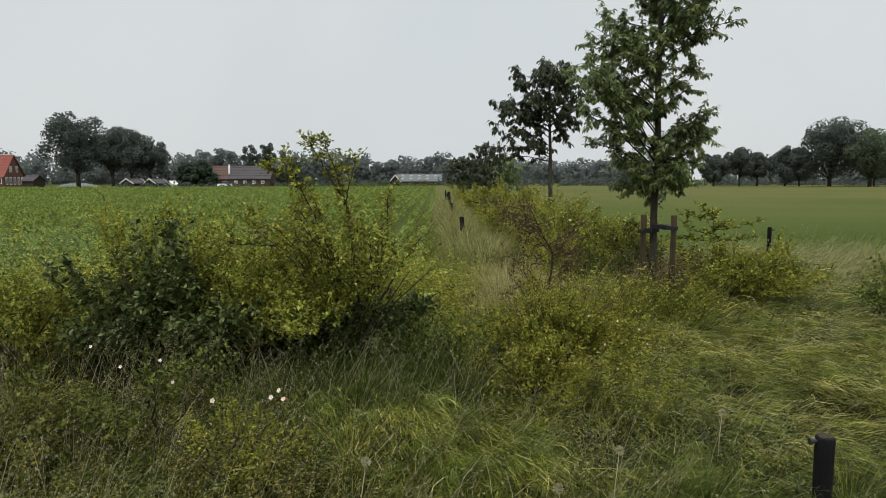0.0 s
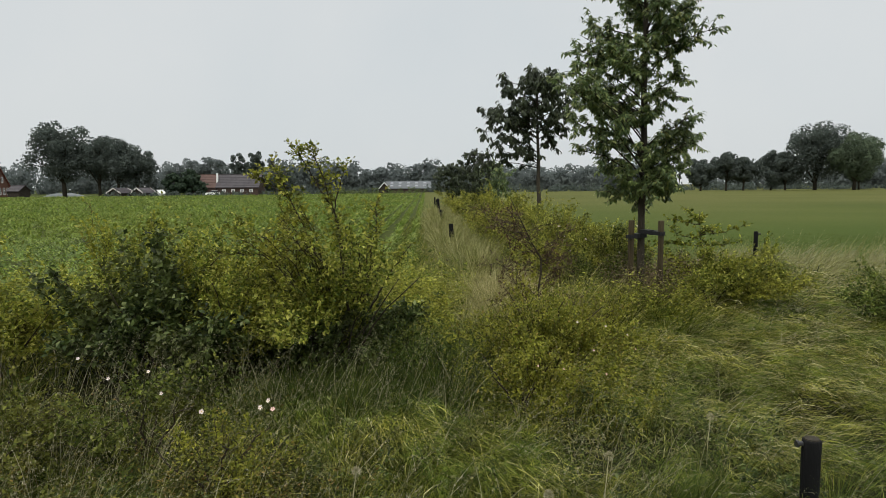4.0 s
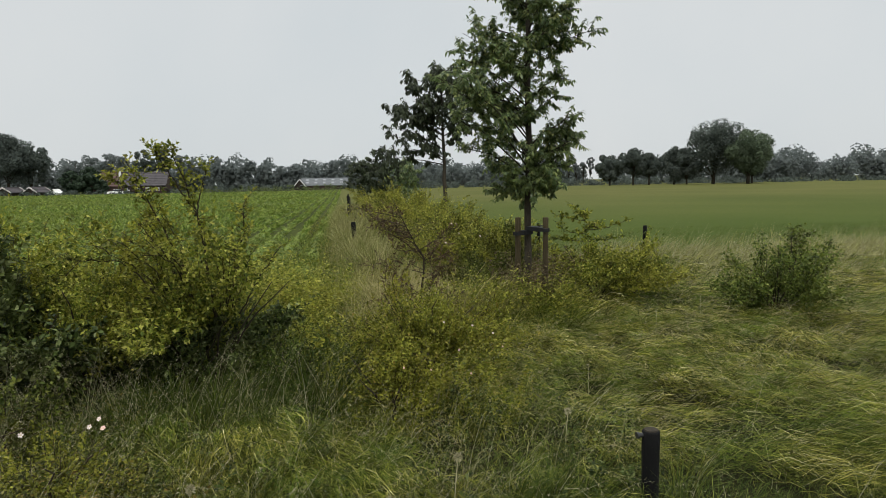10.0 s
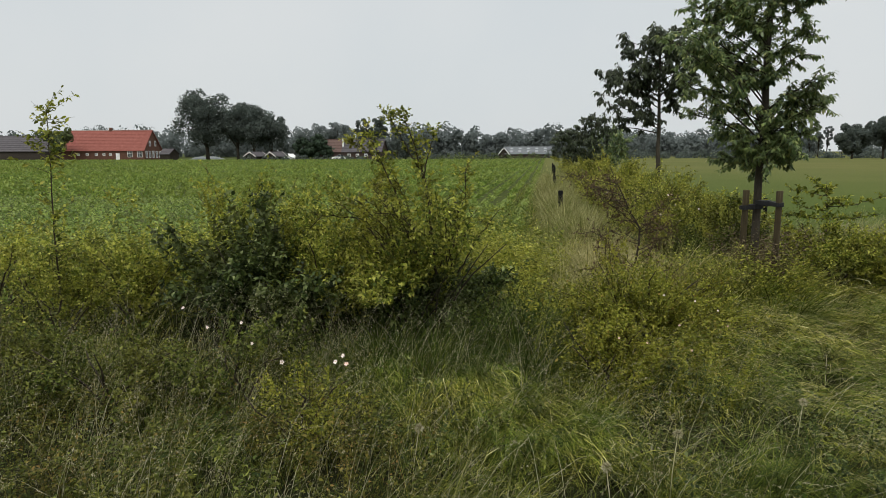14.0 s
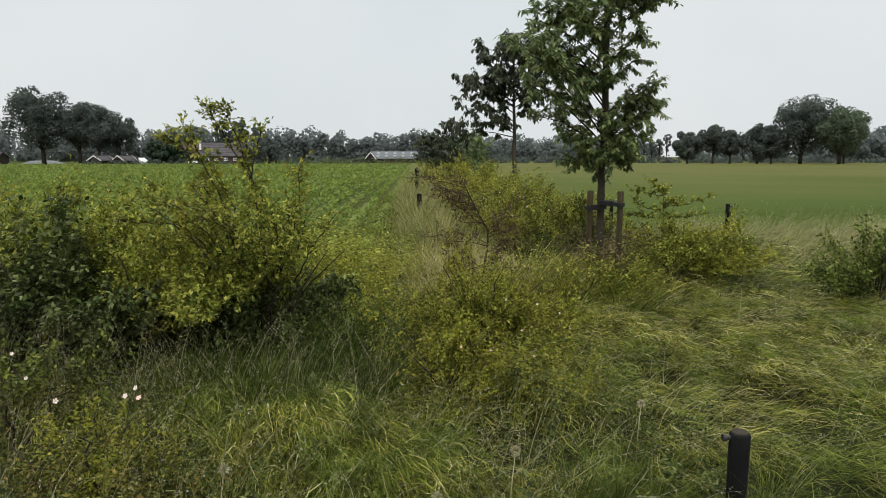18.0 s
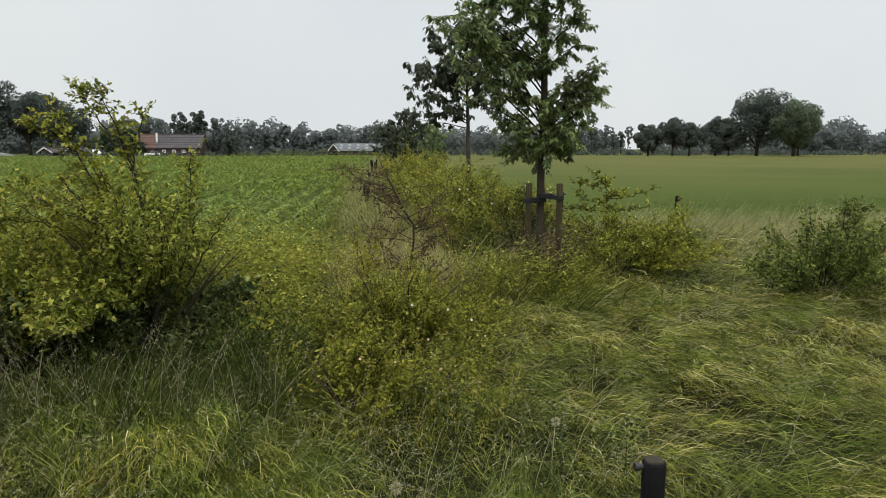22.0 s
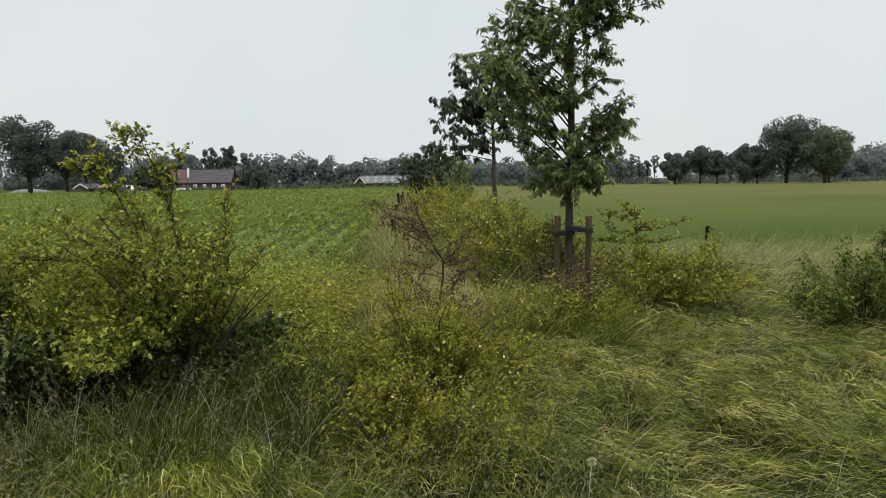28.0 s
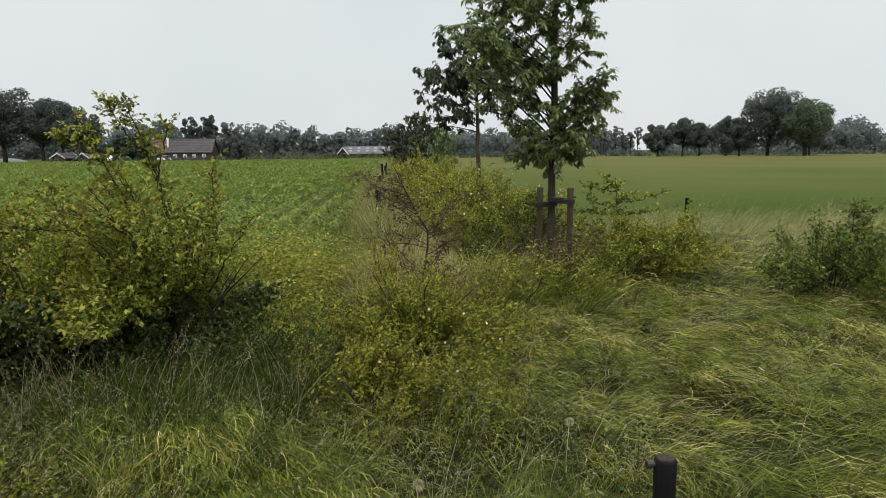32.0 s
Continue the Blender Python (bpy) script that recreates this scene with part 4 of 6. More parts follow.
shoots = [
    ((0.1, -0.2, 0.9), (0.02, -0.25, 1.75), (-0.19, -0.3, 2.48)),
    ((-0.05, -0.27, 1.95), (-0.2, -0.3, 2.2), (-0.34, -0.3, 2.46)),
    ((0.02, -0.2, 0.9), (-0.3, -0.2, 1.7), (-0.61, -0.2, 2.36)),
    ((-0.45, -0.2, 2.0), (-0.6, -0.22, 2.12), (-0.78, -0.2, 2.24)),
    ((-0.03, -0.25, 1.85), (0.05, -0.25, 2.1), (0.1, -0.25, 2.3)),
    ((0.22, 0.0, 0.95), (0.34, -0.05, 1.5), (0.40, -0.1, 1.98)),
    ((0.3, -0.1, 0.9), (0.5, -0.15, 1.25), (0.72, -0.2, 1.55)),
    ((-0.2, -0.2, 0.9), (-0.65, -0.3, 1.45), (-1.1, -0.35, 1.5)),
]
for i, line in enumerate(shoots):
    shoot(haw, line, 0.015 if i in (0, 2) else 0.008, M["hawthorn"], 0.038, 40 + i, (0.024, 0.016, 0.024, 0.016, 0.03, 0.022, 0.03, 0.03)[i], 0.15, 8, bias=0.42)
r_c = np.random.default_rng(47)
for i in range(22):
    a, u = r_c.uniform(0, 2 * math.pi), r_c.uniform(0.2, 1.0)
    bx, by = -0.1 + 0.65 * u * math.cos(a), -0.2 + 0.5 * u * math.sin(a)
    tz = 2.12 - 0.62 * u + r_c.uniform(-0.12, 0.12)
    shoot(haw, [(bx * 0.5, by * 0.5, 1.0), (bx * 0.8, by * 0.8, 0.55 + tz * 0.5), (bx * 1.15 - 0.12, by * 1.15, tz)], 0.006, M["hawthorn"], 0.042, 500 + i, 0.034, 0.17, 8, name="branch")
shoot(haw, [(-0.02, -0.3, 1.25), (-0.2, -0.32, 1.5), (-0.5, -0.32, 1.52)], 0.008, M["hawthorn"], 0.036, 58, 0.08, 0.1, 3)
shrub("hawthorn_shrub", -1.85, 7.35, 1.15, 0.7, 1.5, M["hawthorn"], "bright yellow-green shrub at the edge of the crop", 6, 1500, 16, 0.040, 0.4, 41, 0.26)
shrub("hawthorn_shrub", -2.15, 6.35, 0.7, 0.6, 1.36, M["hawthorn"], "yellow-green hawthorn between brambles and taller shoots", 6, 1000, 16, 0.040, 0.4, 42, 0.26)
# the young shrub at the far end of the left thicket, upright and open
left = shrub("young_hawthorn", -4.75, 5.6, 0.55, 0.5, 1.0, M["hawthorn"], "slender young hawthorn with one tall leader", 5, 240, 12, 0.032, 0.1, 6, 0.3)
shoot(left, [(0, 0, 0.1), (0.02, 0, 1.2), (0.05, 0, 2.55)], 0.013, M["hawthorn"], 0.05, 60, 0.018, 0.30, 10, name="leader")
# darker leaves put here to stand for shade under the hawthorn crown
shrub("bramble_bush", -1.2, 6.25, 0.78, 0.55, 0.9, M["bramble"], "dark bramble leaves drawn as the shade under the hawthorn", 7, 700, 15, 0.052, 0.05, 44, 0.26, "bush", lumps=0.35)
shrub("left_thicket_shrub", -4.6, 6.6, 1.0, 0.7, 1.15, M["hawthorn"], "low yellow-green shrub in tall grass at the field edge", 6, 900, 16, 0.042, 0.1, 7, 0.26)
shrub("left_thicket_shrub", -6.2, 6.3, 1.1, 0.7, 1.1, M["hawthorn"], "low olive-green shrub in tall grass at the field edge", 6, 900, 16, 0.042, 0.1, 8, 0.26)
shrub("left_thicket_shrub", -5.9, 4.6, 0.8, 0.6, 0.85, M["bramble"], "dark low bramble clump in the verge grass", 5, 420, 14, 0.034, 0.1, 9, 0.24)
shrub("weed_clump", -2.2, 4.35, 0.6, 0.45, 0.8, M["weed"], "fresh green weeds growing in front of the brambles", 5, 380, 14, 0.034, 0.1, 10, 0.26, "weed")
shrub("weed_clump", -3.2, 4.2, 0.7, 0.5, 0.72, M["weed"], "olive-green weeds mixed with grass stems", 5, 380, 14, 0.034, 0.1, 11, 0.26, "weed")
shrub("weed_clump", -4.3, 4.3, 0.7, 0.5, 0.7, M["weed"], "olive-green weeds mixed with grass stems", 5, 340, 14, 0.034, 0.1, 12, 0.26, "weed")
low_rose = shrub("low_rose_bush", -1.5, 3.85, 0.55, 0.35, 0.62, M["rose"], "low rusty-green wild rose with pale flowers", 5, 320, 13, 0.026, 0.1, 13, 0.22, "bush")
shrub("weed_clump", -0.25, 6.0, 0.45, 0.4, 0.6, M["lush"], "dark lush weeds under the hawthorn", 5, 260, 14, 0.034, 0.05, 14, 0.24, "weed")

# the wild rose in the middle, the dying shrub behind it
rose = shrub("wild_rose_bush", 1.05, 6.05, 0.78, 0.6, 1.12, M["rose"], "yellow-green wild rose bush with pale flowers", 9, 2000, 17, 0.029, 0.42, 15, 0.26, "bush", lumps=0.5)
shrub("wild_rose_bush", 0.65, 5.15, 0.45, 0.4, 0.7, M["rose"], "small yellow-green wild rose in the grass", 5, 420, 17, 0.029, 0.25, 16, 0.2, "bush")
dying = thing("dying_shrub", 1.2, 7.55, 0, "half-dead shrub with bare crooked trunk and rusty leaves", "shrub")


def dying_shrub():
    r = np.random.default_rng(77)
    spine = np.array([(0, 0, -0.05), (-0.01, 0, 0.4), (0.0, 0, 0.75), (0.045, 0, 1.05), (0.045, 0, 1.23), (-0.065, 0, 1.41), (-0.21, 0, 1.71), (-0.32, 0.02, 1.95)])
    part_np("trunk", tube(spine, [0.014, 0.013, 0.013, 0.012, 0.011, 0.009, 0.006, 0.004], 7), M["twig"], dying, smooth=True)
    for i in range(38):
        z0 = r.uniform(0.3, 1.75)
        a = r.choice([0.0, np.pi, np.pi]) + r.normal(0, 0.7)
        reach = r.uniform(0.25, 0.62) if abs(a) < 1.4 else r.uniform(0.3, 0.85)
        s = np.array([np.interp(z0, spine[:, 2], spine[:, 0]), 0, z0])
        e = s + np.array([np.cos(a) * reach, np.sin(a) * reach * 0.8, min(reach * r.uniform(0.1, 1.1), 1.85 - z0)])
        t = np.linspace(0, 1, 7)[:, None]
        line = s + (e - s) * t + r.normal(0, 0.022, (7, 3)) * np.minimum(t * 2, 1)
        limb = part_np("branch", tube(line, np.linspace(0.005, 0.0015, 7), 5), M["twig"], dying, smooth=True)
        n = 26
        u = r.uniform(0.15, 1, n)
        q = np.stack([np.interp(u, t[:, 0], line[:, c]) for c in range(3)], 1)
        w = unit(r.normal(0, 1, (n, 3)) + np.array([0, 0, 0.3]))
        ln = r.uniform(0.05, 0.17, n)
        tagged(part_np("twigwork", join([tube(np.stack([b, b + v * l]), [0.0028, 0.0012], 3) for b, v, l in zip(q, w, ln)]), M["dead"], limb), kind="stuff")
        pos = (q[:, None] + (w * ln[:, None])[:, None] * r.uniform(0.2, 1, (n, 4, 1))).reshape(-1, 3)
        part_np("foliage", leaf_arrays(pos, np.repeat(w, 4, 0), 0.027 * r.uniform(0.6, 1.3, len(pos)), 0.6, 0.4, 0.8), M["rusty"] if r.uniform() < 0.8 else M["hawthorn"], limb)


dying_shrub()

# hedge of wild roses along the posts
r_h = np.random.default_rng(21)
hedge_label = "yellow-green wild rose hedge with scattered pale flowers"
hedges = []
for i, (hx, hy, wx, wy, hh) in enumerate([(2.65, 11.7, 0.8, 0.8, 1.4), (2.45, 13.2, 0.9, 1.0, 1.65), (3.3, 12.3, 0.8, 0.8, 1.45), (2.4, 15.2, 1.0, 1.3, 1.85), (3.5, 14.0, 0.9, 1.2, 1.45), (2.25, 17.8, 1.05, 1.5, 1.95), (3.2, 16.8, 0.9, 1.4, 1.4), (2.1, 20.5, 1.1, 1.7, 2.0), (2.2, 24.0, 1.2, 1.9, 1.75), (2.3, 28.0, 1.3, 2.2, 1.8), (2.3, 33.0, 1.3, 2.6, 1.9), (2.4, 39.0, 1.4, 3.2, 2.0), (2.5, 46.0, 1.5, 3.8, 2.1)]):
    far = hy > 19
    hedges.append(shrub("rose_hedge_bush", hx, hy, wx, wy, hh - 0.12, M["hedge"], hedge_label, 6, 600 if far else 1200, 14, 0.075 if far else 0.046, 0.1 if far else 0.3, 100 + i, 0.3, "hedge", "hedge along the fence posts", rise=0.15))
shrub("nettle_clump", 2.35, 9.9, 0.55, 0.5, 1.05, M["weed"], "dark grey-green nettles beside the tree stakes", 5, 420, 14, 0.045, 0.1, 130, 0.26, "weed")
shrub("nettle_clump", 2.95, 10.2, 0.6, 0.5, 1.15, M["weed"], "dark grey-green nettles behind the tree stakes", 5, 420, 14, 0.045, 0.1, 131, 0.26, "weed")

# shrubs right of the young tree
sap = shrub("oak_sapling_shrub", 4.25, 9.65, 0.9, 0.6, 1.15, M["hawthorn"], "low yellow-green shrub beside the staked tree", 7, 1300, 15, 0.042, 0.1, 140, 0.26)
shrub("meadow_shrub", 5.0, 10.0, 0.7, 0.55, 0.95, M["hawthorn"], "low yellow-green shrub in the rough grass", 6, 800, 15, 0.042, 0.1, 141, 0.26)
sapling = thing("oak_sapling", 4.1, 9.75, 0, "young oak sapling with level tiers of leaves", "sapling")
shoot(sapling, [(0, 0, 0), (0.03, 0, 0.8), (-0.02, 0, 1.68)], 0.013, M["hawthorn"], 0.05, 70, 0.09, 0.14, 5, name="trunk")
r_s = np.random.default_rng(91)
for i in range(11):
    a, z0, ln = r_s.uniform(0, 6.28), r_s.uniform(0.95, 1.62), r_s.uniform(0.2, 0.55)
    ln *= 1.25 if abs(math.cos(a)) > 0.7 else 0.8
    shoot(sapling, [(0, 0, z0), (math.cos(a) * ln * 0.5, math.sin(a) * ln * 0.5, z0 + r_s.uniform(-0.02, 0.1)), (math.cos(a) * ln, math.sin(a) * ln, z0 + r_s.uniform(-0.05, 0.22))], 0.006, M["hawthorn"], 0.058, 171 + i, 0.030, 0.11, 6, name="branch")
bush_r = shrub("meadow_bush", 6.42, 8.3, 0.85, 0.62, 0.95, M["green_bush"], "round green bush standing alone in lodged grass", 8, 1000, 15, 0.042, 0.05, 150, 0.26, "bush", lumps=0.5)
for i, (x0, dx, dz) in enumerate([(0.05, -0.05, 1.1), (0.2, 0.25, 1.36), (0.35, 0.5, 1.32), (0.4, 0.75, 1.15), (0.45, 0.92, 0.95), (0.3, 0.4, 1.2)]):
    shoot(bush_r, [(x0, 0, 0.05), (x0 + (dx - x0) * 0.4, 0.05 * (i % 3 - 1), dz * 0.6), (dx, 0.12 * (i % 3 - 1), dz)], 0.012, M["green_bush"], 0.045, 80 + i, 0.022, 0.20, 8, bias=0.6)

# flowers of the wild roses


def rose_flower(parent, x, y, z, mat, size, tilt, turn):
    """Five petals round a yellow heart; x, y, z in the world."""
    o = parent.matrix_world.translation
    bm = bmesh.new()
    for k in range(5):
        a = k * 2 * math.pi / 5
        ring = []
        for u, w, dz in ((0.12, 0.1, 0.0), (0.55, 0.36, 0.10), (1.0, 0.28, 0.16), (1.05, 0.0, 0.13), (1.0, -0.28, 0.16), (0.55, -0.36, 0.10)):
            px, py = u * size, w * size
            ring.append(bm.verts.new((px * math.cos(a) - py * math.sin(a), px * math.sin(a) + py * math.cos(a), dz * size)))
        bm.faces.new(ring)
    ob = part("flower", bm, mat, parent)
    ob.matrix_basis = Matrix.Translation((x - o.x, y - o.y, z - o.z)) @ Euler((radians(tilt), 0, radians(turn))).to_matrix().to_4x4()
    bm = bmesh.new()
    bmesh.ops.create_icosphere(bm, subdivisions=1, radius=size * 0.2, matrix=Matrix.Translation((0, 0, size * 0.08)) @ Matrix.Diagonal((1, 1, 0.5, 1)))
    part("stamens", bm, M["stamen"], ob)


r_f = np.random.default_rng(5)
for fx, fy, fz, pink in [(-1.51, 3.60, 0.76, 0), (-1.17, 3.66, 0.76, 0), (-1.09, 3.64, 0.755, 1), (-1.13, 3.70, 0.79, 0)]:
    rose_flower(low_rose, fx, fy, fz, M["petal_pink"] if pink else M["petal"], 0.0145, r_f.uniform(40, 75), r_f.uniform(-30, 30))
for fx, fy, fz in [(1.27, 4.72, 0.62), (0.98, 4.95, 0.6), (1.1, 5.0, 0.98), (1.35, 5.05, 0.93), (1.5, 4.95, 0.88), (0.75, 4.85, 0.66), (1.62, 5.1, 0.72), (1.2, 4.85, 0.78)]:
    rose_flower(rose, fx, fy, fz, M["petal"] if r_f.uniform() > 0.3 else M["petal_pink"], 0.009, r_f.uniform(40, 80), r_f.uniform(-40, 40))
for k in range(30):
    hb = hedges[r_f.integers(0, 7)]
    o = hb.matrix_world.translation
    rose_flower(hb, o.x + r_f.uniform(-0.9, 0.6), o.y - r_f.uniform(0.4, 0.9), r_f.uniform(0.7, 1.45), M["petal"], 0.017, r_f.uniform(50, 85), r_f.uniform(-40, 40))
for fx, fy, fz in [(-2.05, 4.15, 0.86), (-2.35, 4.2, 0.8), (-1.95, 4.1, 0.72), (-2.6, 4.3, 0.92)]:
    rose_flower(bramble, fx, fy, fz, M["petal"], 0.012, 60, 0)

# ---- the young trees of the row ----


def young_tree(name, x, y, height, r0, crown, limbs, reach, leaf, per, mat, label, seed, lean=(0, 0), rise=0.75, group="trees in a row along the field path", clusters=9, low=None, droop=1.1):
    """A trunk, limbs off it with twigs, and drooping leaves in bunches. low: extra limbs as (height, angle, reach, rise)."""
    r = np.random.default_rng(seed)
    top = thing(name, x, y, float(ground_z(x, y)), label, "tree", group)
    s = np.linspace(0, 1, 12)
    line = np.stack([lean[0] * s ** 1.5, lean[1] * s ** 1.5, height * s - 0.05], 1) + np.concatenate([np.zeros((1, 3)), r.normal(0, 0.012, (11, 3)) * [1, 1, 0]])
    part_np("trunk", tube(line, r0 * (1 - 0.8 * s), 9), M["bark"], top, smooth=True)
    todo = []
    for i in range(limbs):
        u = (i + r.uniform(0.1, 0.9)) / limbs
        z0 = crown[0] + (height * 0.97 - crown[0]) * u
        shape = min(1.0, 1.3 * (1 - u) ** 0.5 + 0.08) * min(1.0, 0.7 + 1.5 * u)
        todo.append((z0, i * 2.4 + r.uniform(-0.4, 0.4), reach * shape * r.uniform(0.75, 1.15), rise * r.uniform(0.6, 1.4)))
    for z0, a, ln, up in todo + list(low or []):
        base = np.array([np.interp(z0, line[:, 2], line[:, 0]), np.interp(z0, line[:, 2], line[:, 1]), z0])
        flat = np.array([np.cos(a), np.sin(a), 0])
        t = np.linspace(0, 1, 7)[:, None]
        pts = base + flat * ln * t + np.array([0, 0, 1.0]) * (up * ln * (t - 0.35 * t * t)) + r.normal(0, 0.02, (7, 3)) * t
        limb = part_np("limb", tube(pts, np.linspace(r0 * 0.22, 0.003, 7), 5), M["bark"], top, smooth=True)
        tw, anchors, ways = [], [], []
        for k in range(clusters):
            v = r.uniform(0.12 if ln > 1.75 * reach else 0.04, 1.0) ** 0.8
            q = np.array([np.interp(v, t[:, 0], pts[:, c]) for c in range(3)])
            w = unit(flat * r.uniform(0.2, 1) + r.normal(0, 0.7, 3) + np.array([0, 0, 0.25]))
            l = r.uniform(0.15, 0.42) * (reach / 1.1)
            e = q + w * l
            tw.append(tube(np.stack([q, q + w * l * 0.5 + [0, 0, 0.015], e]), [0.005, 0.004, 0.002], 4))
            g = r.uniform(0.25, 1.05, per)[:, None]
            anchors.append(q + w * l * g)
            b = r.uniform(0, 2 * np.pi, per)
            ways.append(np.stack([np.cos(b), np.sin(b), r.uniform(-0.3, 0.5, per)], 1) + w * 0.5)
        tagged(part_np("twigwork", join(tw), M["bark"], limb), kind="stuff")
        A, W = np.concatenate(anchors), np.concatenate(ways)
        part_np("foliage", lance_arrays(A, W, leaf * r.uniform(0.6, 1.25, len(A)), 0.35, droop, 0.45), mat, limb)
    return top


top_limbs = [(3.95 + 0.17 * i, (i * 2.4) % 6.28, (1.2 if math.cos(i * 2.4) > 0 else 1.02) * (0.85 + 0.1 * (i % 3)), 0.55 + 0.1 * (i % 4)) for i in range(16)]
young_tree("staked_tree", 3.06, 9.35, 9.6, 0.060, (1.95, 9.6), 60, 0.80, 0.084, 29, M["walnut"], "young broadleaf tree with drooping leaves, held by two stakes", 31, (0.05, 0.0), 0.95, clusters=18, droop=0.75, low=[(1.95, 3.2, 0.42, 0.1), (1.98, 0.2, 0.4, 0.15), (2.05, 4.7, 0.42, 0.1), (2.15, 3.5, 1.0, 0.7), (2.25, 0.0, 0.75, 0.9), (2.35, 0.4, 0.72, 0.9), (2.3, 3.75, 1.85, 0.95), (2.5, 3.62, 1.7, 0.95), (2.7, 3.8, 1.6, 0.75), (2.2, 3.7, 1.5, 0.8), (2.9, 3.55, 1.45, 0.6), (2.4, 3.95, 1.6, 0.9), (2.6, 3.3, 1.1, 0.6), (3.1, 3.2, 1.0, 0.6), (3.7, 3.2, 1.0, 0.5), (4.0, 0.2, 0.55, 0.9), (4.2, 5.8, 0.65, 0.9), (2.5, 0.15, 0.72, 0.95), (2.3, 6.1, 0.7, 0.9), (2.2, 1.0, 0.5, 0.3), (2.15, 5.2, 0.5, 0.3), (2.1, 3.9, 0.45, 0.1), (4.3, 4.7, 0.8, 0.5), (4.5, 1.6, 0.8, 0.5), (3.7, 4.4, 0.7, 0.6), (3.6, 3.3, 1.0, 0.9), (3.0, 3.5, 1.15, 0.9), (3.3, 3.3, 1.1, 0.85), (3.2, 3.0, 1.0, 0.9), (3.5, 3.7, 1.0, 0.8), (2.9, 2.7, 0.9, 0.9), (1.9, 1.6, 0.4, 0.1), (2.0, 5.5, 0.42, 0.2)] + top_limbs)
young_tree("row_tree", 4.05, 24.0, 6.2, 0.10, (3.7, 6.2), 24, 1.45, 0.20, 22, M["dark_tree"], "young tree with dark hanging leaves and open lower limbs", 32, (-0.1, 0), 0.5, clusters=12, low=[(2.75, 3.0, 2.2, 0.25), (3.0, 3.3, 2.1, 0.6), (3.3, 2.9, 2.1, 0.65), (3.6, 3.3, 2.0, 0.7), (3.1, 3.7, 1.8, 0.6), (3.4, 0.3, 0.9, 0.9), (4.0, 2.8, 1.7, 0.7), (3.8, 3.6, 1.8, 0.6), (4.4, 3.1, 1.6, 0.5), (2.9, 2.6, 1.6, 0.5)])
young_tree("row_tree", 2.1, 30.0, 3.7, 0.06, (1.7, 3.7), 24, 0.75, 0.15, 18, M["dark_tree"], "small bushy dark green tree in the hedge row", 33, (0, 0), 0.5, clusters=9)
young_tree("row_tree", 1.6, 42.0, 3.4, 0.06, (1.4, 3.4), 20, 1.1, 0.22, 20, M["dark_tree"], "small bushy dark green tree far along the row", 34, (0, 0), 0.5, clusters=9)
young_tree("row_tree", 3.6, 36.0, 3.3, 0.05, (1.3, 3.3), 20, 1.1, 0.2, 20, M["walnut"], "small bushy green tree in the hedge row", 35, (0, 0), 0.5, clusters=9)

# ---- stakes, posts ----


def round_post(parent, name, r, z0, z1, mat, seed, sides=12, lean=(0, 0)):
    """A round wooden post with a bevelled, uneven top."""
    g = np.random.default_rng(seed)
    h = z1 - z0
    zs = np.array([0, 0.3, 0.6, 0.85, 1.0]) * (h - 0.012) + z0
    pts = np.stack([lean[0] * (zs - z0) / h, lean[1] * (zs - z0) / h, zs], 1)
    rad = r * (1 + g.normal(0, 0.02, 5))
    pts = np.concatenate([pts, pts[-1:] + [[0, 0, 0.008]], pts[-1:] + [[0, 0, 0.012]]])
    rad = np.concatenate([rad, [rad[-1] * 0.93, rad[-1] * 0.82]])
    v, f = tube(pts, rad, sides)
    v[:, :2] += g.normal(0, r * 0.02, (len(v), 2))
    return part_np(name, (v, f), mat, parent, smooth=False)


for sx, sy, top, sd in ((2.845, 9.19, 1.585, 1), (3.185, 8.92, 1.59, 2)):
    st = thing("tree_stake", sx, sy, 0, "round weathered wooden stake beside the young tree", "stake", "two stakes of the tree")
    round_post(st, "pole", 0.042, -0.1, top, M["stake"], sd, lean=(0.01, 0))


def strap(x0, y0, x1, y1, z):
    """A flat rubber tie from a stake to the trunk, folded round both."""
    o = thing("tree_tie", x0, y0, z, "black rubber tree tie between stake and trunk", "tie", "ties of the tree")
    d = np.array([x1 - x0, y1 - y0, 0.0])
    s = np.array([-d[1], d[0], 0]) / np.linalg.norm(d) * 0.045
    e = d / np.linalg.norm(d) * 0.05
    bm = bmesh.new()
    loop = [-e - s, d + e - s, d + e * 1.3, d + e + s, -e + s, -e * 1.3]
    lo = [bm.verts.new(Vector(p) + Vector((0, 0, -0.03))) for p in loop]
    hi = [bm.verts.new(Vector(p) + Vector((0, 0, 0.03 + 0.01 * math.sin(k)))) for k, p in enumerate(loop)]
    for k in range(6):
        bm.faces.new((lo[k], lo[(k + 1) % 6], hi[(k + 1) % 6], hi[k]))
    bm.faces.new(hi)
    bm.faces.new(lo[::-1])
    part("band", bm, M["strap"], o)
    bm = bmesh.new()
    bmesh.ops.create_cube(bm, size=1, matrix=Matrix.Translation(Vector(d) * 0.5) @ Matrix.Diagonal((0.06, 0.11, 0.075, 1)))
    bmesh.ops.bevel(bm, geom=bm.edges[:], offset=0.008, segments=1, affect="EDGES")
    part("spacer", bm, M["strap"], o)


strap(2.845, 9.19, 3.06, 9.33, 1.35)
strap(3.185, 8.92, 3.06, 9.33, 1.41)

